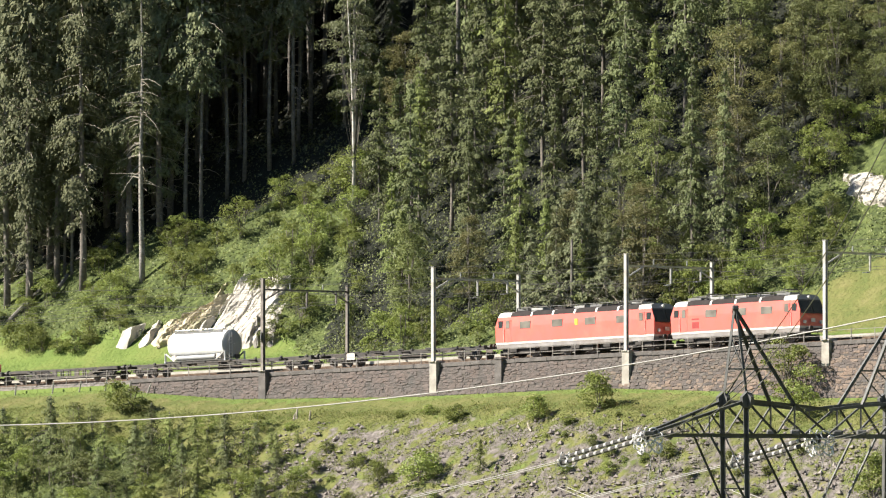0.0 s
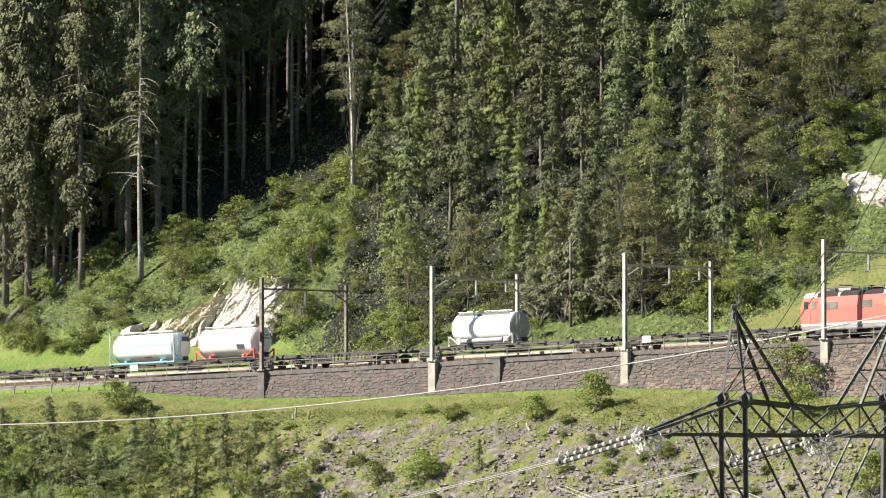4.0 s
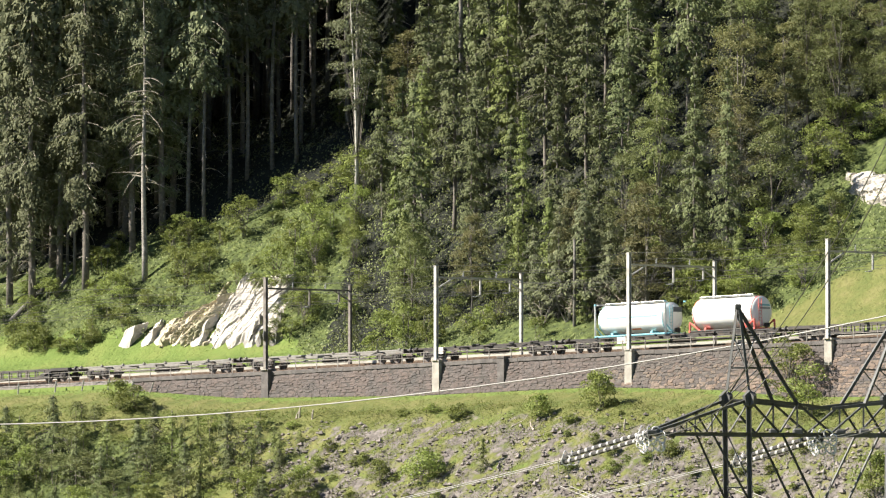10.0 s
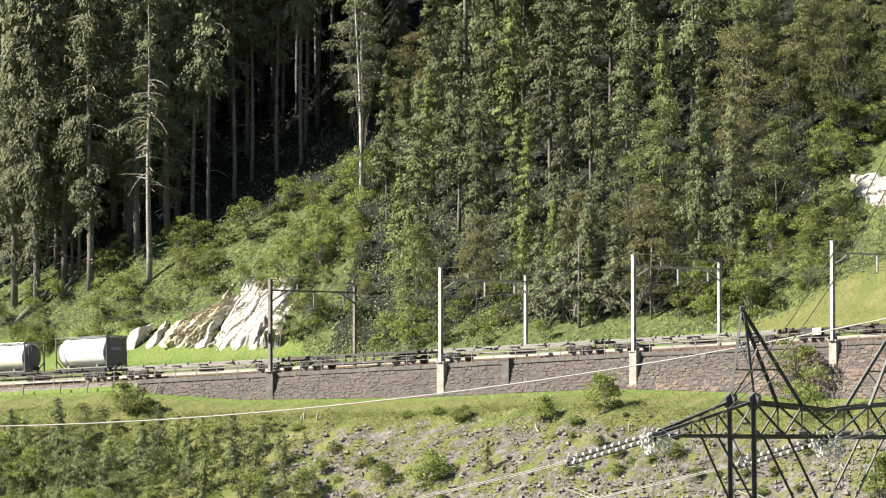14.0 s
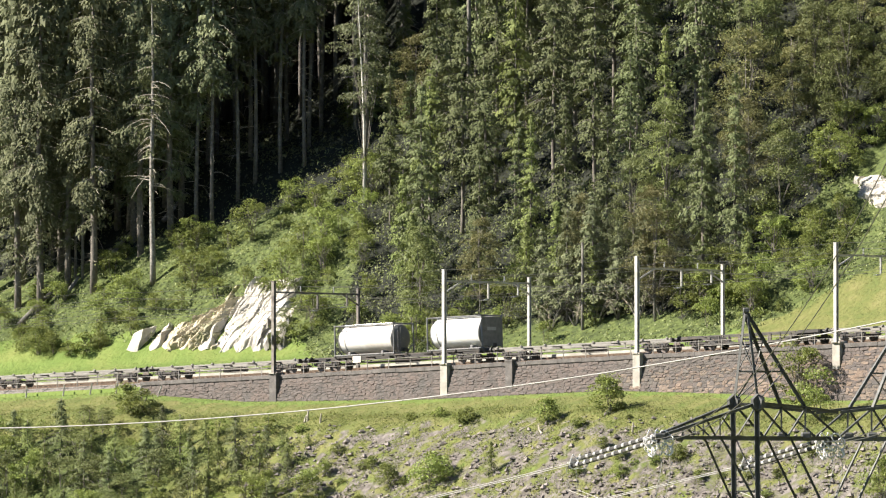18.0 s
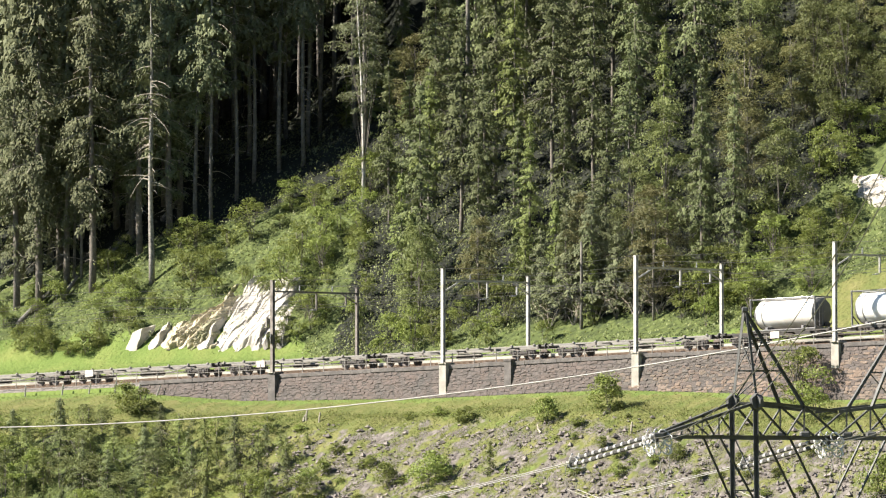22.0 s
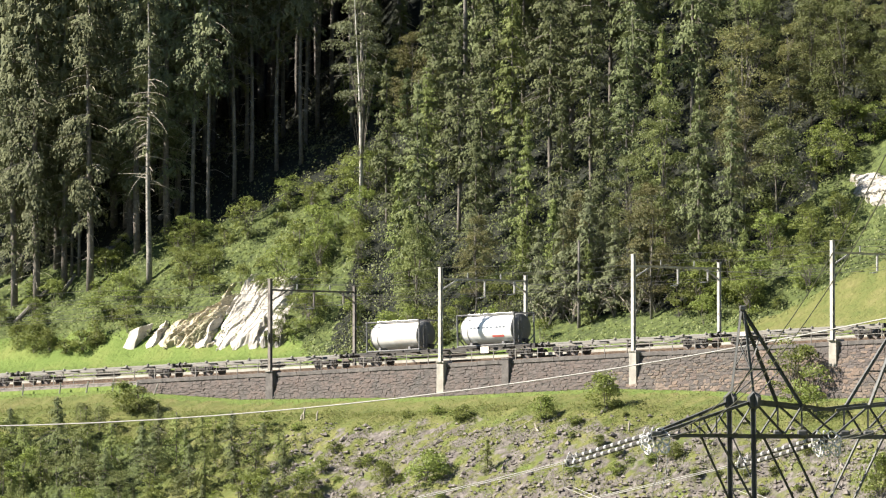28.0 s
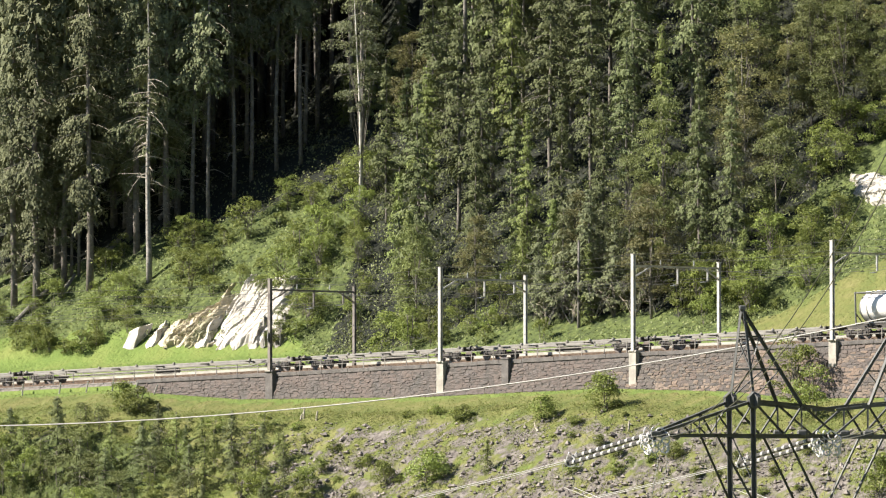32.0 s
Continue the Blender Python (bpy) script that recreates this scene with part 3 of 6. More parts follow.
def rock_slab(parent, a, b, wide, thick, seed, material):
    """A tilted rib of rock that rises along the slope from a to b, one long edge proud of the face and broken off."""
    a, b = (Vector((*k, ground_z(*k))) for k in (a, b))
    x = (b - a).normalized()
    y = Vector((-0.42, -0.45, 0.79)).cross(x).normalized()
    if y.x < 0:
        y = -y
    up = x.cross(y) if x.cross(y).z > 0 else y.cross(x)
    rows, count = [], 12
    for i in range(count + 1):
        f = i / count
        ends = min(1.0, 5 * f + 0.25, 4 * (1 - f) + 0.2)
        w = wide * ends ** 0.5 * (1 + 0.45 * noise.noise(Vector((f * 3.1, seed, 2))))
        h = thick * ends * (1 + 0.6 * noise.noise(Vector((f * 4.3, seed, 8)))) + thick * 0.25 * (math.floor(3 * noise.noise(Vector((f * 2.2, seed, 5)))) / 3)
        off = 0.25 * wide * noise.noise(Vector((f * 2.5, seed, 11)))
        row = []
        for t, g in ((-0.52, -0.9), (-0.48, 0.1), (-0.2, 0.3), (0.05, 0.52), (0.1, 0.44), (0.3, 0.78), (0.48, 1.0), (0.54, 0.55), (0.55, -1.0)):
            g += 0.16 * noise.noise(Vector((f * 9, t * 6, seed))) + 0.08 * noise.noise(Vector((f * 25, t * 15, seed)))
            row.append(a + x * ((b - a).length * f + 0.1 * noise.noise(Vector((f * 8, t * 7, seed + 3)))) + y * (w * t + off) + up * (h * g - 0.05))
        rows.append(row)
    return part("rock_slab", Shape().sheet(rows), material, parent)


face = rock_patch("rock_outcrop", "pale sunlit rock face with slanting cracks above the meadow", ((-22.10, 644.60), (-14.77, 637.20), (-13.57, 647.70), (-18.21, 651.70)), 0.7, 3.0, 0.35)
for k, (a, b, wide, thick) in enumerate((
        ((-20.96, 644.00), (-17.74, 649.90), 2.9, 0.26), ((-19.06, 642.10), (-15.89, 649.90), 3.0, 0.28), ((-17.57, 643.50), (-14.63, 649.20), 2.7, 0.26), ((-16.50, 645.50), (-13.67, 647.70), 1.6, 0.4),
        ((-17.90, 640.60), (-16.44, 643.40), 1.2, 0.9), ((-16.64, 639.40), (-15.59, 642.10), 1.0, 1.0), ((-15.50, 638.20), (-14.79, 642.40), 1.0, 0.8), ((-18.86, 649.40), (-17.77, 650.80), 1.0, 0.5), ((-20.52, 647.90), (-19.18, 649.60), 0.8, 0.5), ((-17.68, 647.40), (-16.17, 648.80), 0.8, 0.55))):
    # the lower right slabs get their shade from the darker colour
    rock_slab(face, a, b, wide, thick, 3.7 * k, SHADEDROCK if 4 <= k <= 6 else ROCK)
ledges = rock_patch("rock_outcrop", "low brown ledges of cracked rock above the meadow", ((-26.90, 649.30), (-21.58, 644.30), (-19.19, 650.00), (-23.49, 651.80)), 0.85, 9.0, 0.7, 1.4, 72, LEDGE)
for k, (a, b, wide, thick) in enumerate((
        ((-27.45, 650.10), (-26.04, 653.60), 1.5, 0.7), ((-26.22, 649.00), (-24.73, 651.90), 1.7, 0.5), ((-24.88, 647.60), (-23.26, 651.20), 1.7, 0.6), ((-23.72, 646.80), (-22.12, 649.70), 1.5, 0.5), ((-22.74, 645.30), (-21.21, 648.70), 1.7, 0.7),
        ((-23.43, 650.30), (-21.82, 651.40), 0.8, 0.5), ((-21.74, 649.10), (-20.05, 651.00), 1.0, 0.6), ((-20.88, 651.30), (-19.63, 652.50), 0.8, 0.5))):
    rock_slab(ledges, a, b, wide, thick, 50 + 2.9 * k, ROCK if k in (0, 3, 4) else LEDGE)


def make_slab():
    """A leaning wedge: a narrow face, a broad face round the edge from it, and a flat top."""
    base = ((-0.95, 0.55), (-0.1, -0.75), (1.15, 0.2), (0.4, 1.1))
    crown = ((0.0, 0.5, 1.35), (0.62, -0.45, 1.75), (2.1, 0.4, 2.1), (1.2, 1.0, 1.9))
    bm = bmesh.new()
    low = [bm.verts.new((x, y, -0.5)) for x, y in base]
    top = [bm.verts.new(c) for c in crown]
    bm.faces.new(top)
    bm.faces.new(low[::-1])
    for k in range(4):
        bm.faces.new((low[k], low[(k + 1) % 4], top[(k + 1) % 4], top[k]))
    bmesh.ops.subdivide_edges(bm, edges=bm.edges[:], cuts=7, use_grid_fill=True)
    for v in bm.verts:
        q = v.co.copy()
        v.co += Vector((noise.noise(q * 1.4), noise.noise(q * 1.4 + Vector((5, 1, 3))), noise.noise(q * 1.4 + Vector((2, 8, 4))))) * 0.12 + Vector((noise.noise(q * 5), noise.noise(q * 5 + Vector((3, 3, 1))), 0)) * 0.04
    me = bpy.data.meshes.new("boulder")
    bm.to_mesh(me)
    bm.free()
    me.materials.append(ROCK)
    return me


boulder = tagged(new("boulder", make_slab()), "leaning slab of pale rock at the meadow's edge", "rock")
boulder.matrix_basis = Matrix.Translation((*(-29.15, 652.40), ground_z(*(-29.15, 652.40)) - 0.05)) @ Matrix.Rotation(0.3, 4, "Z")
rock_patch("rock_outcrop", "bright pale rock face over the grass slope", ((34.10, 606.00), (39.60, 596.80), (40.00, 602.00), (34.30, 611.00)), 0.75, 21.0, 0.35, 0.9, 72)
rock_patch("rock_outcrop", "broken rock between the trees, shade put into its colour", ((29.25, 613.30), (31.53, 610.20), (31.94, 613.40), (29.65, 616.50)), 0.7, 27.0, 0.4, 1.3, 48, SHADEDROCK)


# ---- the power line across the valley ----
PB, PL = Vector((0.75, 0.66, 0)), Vector((0.66, -0.75, 0))
PFOOT = Vector((13.54, 330.0, 0))
MID = 5.27


def pyl(b, l, z):
    return PFOOT + PB * b + PL * l + Vector((0, 0, z))


def make_pylon():
    ob = tagged(new("power_pylon"), "dark grey lattice steel portal pylon with two pointed horns", "pylon")
    base = PFOOT + PB * MID
    base.z = ground_z(base.x, base.y)
    ob.location = base

    def bar(name, a, b, w):
        w *= 0.76 if w > 0.16 else 0.62
        a, b = a - base, b - base
        d = b - a
        turn = d.to_track_quat("X", "Z").to_matrix()
        s = Shape().box((a + b) / 2 + turn @ Vector((0, 0, 0)), (d.length, w, w * 0.18), m=turn).box((a + b) / 2 + turn @ Vector((0, w * 0.41, -w * 0.5)), (d.length, w * 0.18, w), m=turn)
        return part(name, s, LATTICE, ob)

    for flip in (False, True):
        f = (lambda b: 2 * MID - b) if flip else (lambda b: b)
        P = lambda b, l, z: pyl(f(b), l, z)
        for l in (-0.8, 0.8):
            top = P(0.02, l * 0.12, 7.67)
            bar("horn_leg", top, P(0, l, 3.5), 0.19)
            bar("horn_leg", top, P(3.1, l, 3.3), 0.17)
            bar("mast_leg", P(0, l, 3.5), P(0.12, l, -4), 0.23)
            bar("mast_leg", P(0.12, l, -4), P(-0.6, l * 2.2, -20.3), 0.24)
            bar("mast_leg", P(0.12, l, -4), P(2.6, l * 2.2, -20.3), 0.2)
            bar("bottom_chord", P(-5.45, l * 0.25, 1.9), P(0, l, 1.9), 0.2)
            bar("bottom_chord", P(0, l, 1.9), P(MID, l, 1.9), 0.24)
            bar("top_chord", P(-5.45, l * 0.25, 2.0), P(0, l, 3.5), 0.19)
            bar("top_chord", P(0, l, 3.5), P(3.1, l, 3.3), 0.17)
            bar("top_chord", P(3.1, l, 3.3), P(MID, l, 3.1), 0.17)
            bar("knee_brace", P(-2.1, l * 0.7, 1.85), P(0.05, l, -1.3), 0.12)
            bar("inner_leg", P(2.1, l, 1.9), P(MID + 0.2, l, -3.1), 0.13)
            # horn lattice
            for z, b0, b1 in ((6.45, 0.0, 0.85), (4.95, 0.0, 1.95)):
                bar("strut", P(b0, l * 0.12 + l * 0.88 * (7.67 - z) / 4.2, z), P(b1, l * 0.12 + l * 0.88 * (7.67 - z) / 4.2, z), 0.11)
            bar("brace", P(0, l, 3.55), P(1.9, l * 0.7, 4.95), 0.09)
            bar("brace", P(0, l * 0.7, 4.95), P(0.8, l * 0.4, 6.4), 0.08)
            # arm lattice
            for b0, b1 in ((-3.6, -2.8), (-2.15, -1.3)):
                z0 = 2.0 + 1.5 * (b0 + 5.45) / 5.45
                w0 = 0.25 + 0.75 * (b0 + 5.45) / 5.45
                bar("brace", P(b0, l * w0, z0), P(b1, l * min(1, w0 + 0.12), 1.95), 0.1)
                bar("strut", P(b0, l * w0, z0), P(b0, l * w0, 1.95), 0.09)
            bar("brace", P(-1.3, l, 1.95), P(0, l, 3.45), 0.14)
            bar("brace", P(0, l, 3.45), P(1.9, l, 1.95), 0.13)
            bar("brace", P(3.1, l, 3.3), P(1.9, l, 1.95), 0.12)
            bar("strut", P(3.1, l, 3.3), P(3.1, l, 1.95), 0.12)
            bar("brace", P(3.1, l, 3.3), P(MID, l, 1.95), 0.13)
        for z, w in ((6.45, 0.4), (4.95, 0.68), (3.45, 1.0)):
            bar("strut", P(0, -0.8 * w, z), P(0, 0.8 * w, z), 0.1)
        bar("brace", P(0, -0.8, 3.5), P(0, 0.55, 4.95), 0.08)
        bar("brace", P(0, 0.55, 4.95), P(0, -0.32, 6.45), 0.08)
        for z in (1.9, -0.6, -3.1):
            bar("strut", P(0.05, -0.8, z), P(0.05, 0.8, z), 0.11)
            bar("brace", P(0.05, -0.8, z), P(0.05, 0.8, z - 2.4), 0.1)
        for l in (-0.8, 0.8):
            c = P(0, l, 3.45) - base
            part("gusset", Shape().tube(c - PL * 0.09, c + PL * 0.09, 0.42, sides=6).tube(c - PB * 0.09, c + PB * 0.09, 0.38, sides=6), LATTICE, ob)
            c = P(3.1, l, 1.95) - base
            part("gusset", Shape().box(c, (0.5, 0.3, 0.35), 0.08), LATTICE, ob)
        part("horn_cap", Shape().box(P(0.02, 0, 7.75) - base, (0.3, 0.3, 0.25), 0.05), LATTICE, ob)
        part("tip_plate", Shape().box(P(-5.45, 0, 1.92) - base, (0.5, 0.5, 0.22), 0.05), LATTICE, ob)
    return ob


make_pylon()


def string_of(a, way, length, name="insulator_string"):
    """A double string of glass caps with its yoke plates and guard rings."""
    ob = tagged(new(name), "double string of pale glass insulators under the pylon arm", "insulator", group="insulator strings")
    ob.location = a
    way = Vector(way).normalized()
    side = way.cross(Vector((0, 0, 1))).normalized() * 0.22
    up = side.cross(way).normalized()
    for s in (side * 0.5 + up * 0.15, -side * 0.5 - up * 0.15):
        rod = part("rod", Shape().tube(s, s + way * length, 0.1, sides=6), DARKSTEEL, ob)
        k = 0.5
        while k < length - 0.6:
            part("cap", Shape().tube(s + way * k, s + way * (k + 0.17), 0.115, 0.1, sides=10), PORCELAIN, rod)
            k += 0.5
    for k in (0.25, length - 0.2):
        part("yoke_plate", Shape().box(way * k, (0.12, 0.7, 0.12), 0.02, Matrix((way, side.normalized(), up)).transposed()), MAST, ob)
    for k, size in ((0.35, 0.42), (length - 0.5, 0.34)):
        for s in (side, -side):
            c = s + way * k
            pts = [c + up * size * math.cos(t) + side.normalized() * size * 0.8 * math.sin(t) + way * 0.12 * math.sin(2 * t) for t in np.linspace(0, math.tau, 15)]
            part("guard_ring", Shape().path(pts, 0.03, 5), GLASSCAP, ob, "bright guard ring")
    return a + way * length


def hang(name, label, start, way, sag, length, r, material, slope, category="cable"):
    s = Shape()
    way = Vector(way).normalized()
    ts = np.linspace(0, length, 40)
    s.path([Vector(start) + way * t + Vector((0, 0, slope * t + sag * t * t)) for t in ts], r, 5)
    return tagged(solid(name, s, material), label, category, group="power line cables")


tip, middle = pyl(-5.45, 0, 1.85), pyl(MID - 0.6, 0.9, 1.75)
for spot in (tip, middle):
    end = string_of(spot, -PL + Vector((0, 0, -0.2)), 6.2)
    for off in (-0.22, 0.22):
        hang("conductor", "twin conductor cable leaving the pylon", end + PB * off, -PL, 0.0009, 190, 0.022, CABLE, -0.17)
    for off in (-0.3, 0.3):
        hang("conductor", "thin dark conductor cable climbing towards the near slope", spot + Vector((off, 0, -0.1)), (0.05, -1, 0), 0.0009, 235, 0.02, WIRE, 0.0)
        loop = [end + PB * off, end + PB * off + Vector((0.1, 0, -1.2)), (end + spot) / 2 + PB * off + Vector((0, 0, -2.6)), spot + PB * off + Vector((0, 0, -2.9)), spot + PB * off + Vector((0.3, 0, -1.2)), spot + PB * off]
        tagged(solid("jumper_cable", Shape().path(loop, 0.018, 5), MAST), "slack jumper cable hanging under the arm", "cable", group="power line cables")
    rings = tagged(new("guard_rings"), "tangle of bright guard rings at the end of the arm", "insulator", group="insulator strings")
    rings.location = spot
    r = random.Random(4)
    for k in range(14):
        c = Vector((r.uniform(-0.6, 0.55), 0, r.uniform(-0.75, 0.1)))
        a, e = Vector((r.uniform(-1, 1), r.uniform(-1, 1), r.uniform(-0.4, 0.4))).normalized(), Vector((0, 0, 1))
        size = r.uniform(0.16, 0.32)
        part("guard_ring", Shape().path([c + a * size * math.cos(t) + e * size * 0.8 * math.sin(t) for t in np.linspace(0, math.tau, 13)], 0.034, 5), GLASSCAP, rings)
hang("earth_wire", "bright steel earth wire strung from the pylon's horn", pyl(2 * MID, 0, 7.6), -PL, 0.0009, 200, 0.036, CABLE, -0.133)
# ---- plants ----
def kites(centres, ways, sizes, slim, rng, faces=None, wild=0.45):
    """Small four-cornered leaves: one at each centre, pointing along its way, its blade turned more or less towards faces."""
    c, w = np.asarray(centres, float), np.asarray(ways, float)
    w /= np.linalg.norm(w, axis=1)[:, None] + 1e-9
    r = rng.normal(size=w.shape)
    if faces is not None:
        g = np.asarray(faces, float)
        r = g / (np.linalg.norm(g, axis=1)[:, None] + 1e-9) + wild * r
    side = np.cross(w, r)
    side /= np.linalg.norm(side, axis=1)[:, None] + 1e-9
    s = np.asarray(sizes, float)[:, None]
    pts = np.stack([c - w * s * 0.5, c + side * s * slim * 0.5 + w * s * 0.05, c + w * s * 0.5, c - side * s * slim * 0.5 + w * s * 0.05], 1).reshape(-1, 3)
    return pts


def needles(centres, ways, sizes, slim, rng, faces, wild=0.45):
    """Slim three-cornered sprays, cheaper than kites."""
    pts = kites(centres, ways, sizes, slim, rng, faces, wild).reshape(-1, 4, 3)
    return pts[:, (1, 2, 3)] - (pts[:, 2:3] - pts[:, 0:1]) * 0.3


def leaf_mesh(name, pts, material, corners=4):
    pts = np.asarray(pts).reshape(-1, 3)
    me = bpy.data.meshes.new(name)
    count = len(pts) // corners
    me.vertices.add(len(pts))
    me.vertices.foreach_set("co", np.asarray(pts, np.float32).reshape(-1))
    me.loops.add(len(pts))
    me.loops.foreach_set("vertex_index", np.arange(len(pts), dtype=np.int32))
    me.polygons.add(count)
    me.polygons.foreach_set("loop_start", np.arange(0, len(pts), corners, dtype=np.int32))
    me.materials.append(material)
    me.update(calc_edges=True)
    me.validate()
    return me


def grow_spruce(name, label, high, bare, wide, seed, material, bark=BARK, thin=1.0, dead=0, category="spruce", coarse=False, stout=0.009, weep=0.35, taper=0.85, fine_to=99.0):
    """A spruce: drooping whorls of sprays round a straight trunk. bare: how much of the trunk is clear below."""
    rng = np.random.default_rng(seed)
    tree = tagged(new(name), label, category)
    r0 = stout * high + 0.03
    trunk = Shape()
    trunk.path([(0.02 * high * math.sin(k * 1.1 + seed) * 0.15, 0.02 * high * math.cos(k * 0.9 + seed) * 0.15, -0.8 + (high + 0.7) * k / 9) for k in range(10)], r0, 8, 0.03)
    part("trunk", trunk, bark, tree, smooth=True)
    limbs, cs, ws, ss, fs = Shape(), [], [], [], []
    z = high * bare
    up = np.array((0.0, 0.0, 1.0))
    while z < high - 0.25:
        f = (z - high * bare) / (high * (1 - bare))
        reach = wide * min(1.0, 0.45 + 2.5 * f) * (1 - f) ** taper + 0.2
        for k in range(int(rng.integers(4, 7))):
            if rng.random() > thin:
                continue
            a = rng.uniform(0, math.tau)
            r = reach * rng.uniform(0.65, 1.2)
            lift = rng.uniform(0.25, 0.45) * f - rng.uniform(0.05, 0.2)
            d, side = np.array([math.cos(a), math.sin(a), 0]), np.array([-math.sin(a), math.cos(a), 0])
            if r > 1.2 and not coarse:
                limbs.path([(d[0] * r * t, d[1] * r * t, z + lift * r * t - 0.3 * r * t * t) for t in (0, 0.5, 0.9)], 0.035, 3, 0.012)
            # the branch carries tufts: small hanging bundles of sprays
            rough = coarse or z > fine_to
            m = int(1.4 + r * (1.2 if rough else 2.7) + rng.random())
            q = 0.14 + 0.86 * (np.arange(m) + rng.random(m)) / m
            w = rng.normal(0, 0.15, m) * (0.3 + r * np.sin(np.pi * np.clip(q, 0, 0.95)))
            mid = d * (r * q)[:, None] + side * w[:, None] + up * (z + lift * r * q - 0.42 * r * q * q - 0.4 * np.abs(w) + rng.normal(0, 0.06, m))[:, None]
            big = rng.uniform(0.7, 1.3, m) * (1.6 if rough else 1.0) * (0.65 + 0.12 * min(r, 3.0)) * min(1.0, 0.45 + high / 22)
            n = 5 if rough else 9 if high < 8 else 12
            out = rng.normal(size=(m, n, 3))
            out /= np.linalg.norm(out, axis=2)[..., None]
            drop = rng.random((m, n)) ** 1.3 * weep
            spot = mid[:, None] + out * big[:, None, None] * (0.36, 0.36, 0.2) - up * (drop * big[:, None])[..., None]
            cs.append(spot.reshape(-1, 3))
            ws.append((d * 0.45 + out * 0.35 - up * (0.35 + weep) + rng.normal(0, 0.16, (m, n, 3))).reshape(-1, 3))
            fs.append((out * 0.45 + d * 0.8 + up * 0.35 + side * np.sign(w)[:, None, None] * 0.4).reshape(-1, 3))
            ss.append((rng.uniform(0.36, 0.78, (m, n)) * big[:, None] * (1.4 if rough else 1.0)).reshape(-1))
        z += rng.uniform(0.75, 1.3) * (0.55 + 0.45 * (1 - f)) * min(1.0, max(0.34, high / 15))
    cs, ws, ss, fs = (np.concatenate(k) for k in (cs, ws, ss, fs))
    for k in range(dead):
        sag = rng.uniform(-0.2, 0.3), rng.uniform(0.0, 0.7)
        z = high * bare * (rng.uniform(0.35, 1.0) if dead < 50 else rng.uniform(0.6, 1.5))
        a, r = rng.uniform(0, math.tau), rng.uniform(0.3, 2.2 if dead < 50 else 3.2)
        limbs.path([(math.cos(a) * r * t, math.sin(a) * r * t, z + sag[0] * r * t - sag[1] * r * t * t) for t in (0, 0.35, 0.7, 1)], 0.03 if dead < 50 else 0.055, 4, 0.008)
    if limbs.v:
        tagged(part("branchwork", limbs, DEADWOOD if dead else BARK, tree), kind="stuff")
    crown = new("crown", leaf_mesh("crown", needles(cs, ws, ss, 0.5 if coarse else 0.3, rng, fs, 0.2), material, 3))
    crown.parent = tree
    return tree


def grow_broadleaf(name, label, high, wide, low, seed, material, bark, clumps=70, leaves=75, leaf=0.26, category="tree", stems=1, lean=0.0):
    """A leafy tree or shrub: stems, limbs and clumps of leaves with gaps between them."""
    rng = np.random.default_rng(seed)
    tree = tagged(new(name), label, category)
    wood = Shape()
    cs, ws, ss, fs = [], [], [], []
    tops = []
    for k in range(stems):
        a = math.tau * k / stems + rng.uniform(0, 1)
        out = (0.45 * wide * (stems > 1)) * rng.uniform(0.5, 1)
        tip = Vector((math.cos(a) * out + lean * high, math.sin(a) * out, high * rng.uniform(0.8, 0.97)))
        pts = [tip * t + Vector((0.12 * math.sin(5 * t + seed + k), 0.12 * math.cos(4 * t + k), -0.5 * (1 - t))) for t in (0, 0.2, 0.4, 0.6, 0.8, 1)]
        wood.path(pts, (0.01 * high + 0.03) / stems ** 0.5, 7, 0.025)
        tops.append(pts)
    part("trunk", wood, bark, tree, smooth=True)
    limbs = Shape()
    for k in range(clumps):
        f = rng.random() ** 0.8
        z = high * (low + (1 - low) * f)
        full = wide * (math.sin(math.pi * (0.12 + 0.83 * f)) ** 0.7)
        a = rng.uniform(0, math.tau)
        r = full * math.sqrt(rng.uniform(0.12, 1.0)) * rng.uniform(0.8, 1.12)
        c = np.array([math.cos(a) * r + lean * z, math.sin(a) * r, z + rng.normal(0, 0.2)])
        if k % 3 == 0 and high > 4:
            pts = tops[int(rng.integers(stems))]
            i = min(4, max(1, int(5 * f * 0.85)))
            p = pts[i]
            limbs.path([p, p.lerp(Vector(c), 0.5) + Vector((0, 0, 0.25)), Vector(c)], 0.05, 4, 0.015)
        size = rng.uniform(0.55, 1.15) * (0.34 + 0.24 * wide) ** 0.9
        n = int(leaves * rng.uniform(0.6, 1.3))
        off = rng.normal(size=(n, 3))
        off /= np.linalg.norm(off, axis=1)[:, None]
        off[:, 2] = np.where(off[:, 2] < -0.35, -off[:, 2], off[:, 2])
        off *= (rng.random(n) ** 0.25)[:, None] * size * (1.2, 1.2, 0.8)
        cs.append(c + off)
        fs.append(off / size + (0.35 * math.cos(a), 0.35 * math.sin(a), 0.55))
        ws.append(off + rng.normal(0, 0.35, (n, 3)) * size + (0, 0, -0.25 * size))
        ss.append(rng.uniform(leaf * 0.6, leaf * 1.35, n))
    if limbs.v:
        tagged(part("branchwork", limbs, BARK, tree), kind="stuff")
    crown = new("crown", leaf_mesh("crown", needles(np.concatenate(cs), np.concatenate(ws), np.concatenate(ss), 0.85, rng, np.concatenate(fs), 0.3), material, 3))
    crown.parent = tree
    return tree


PLANTED = set()


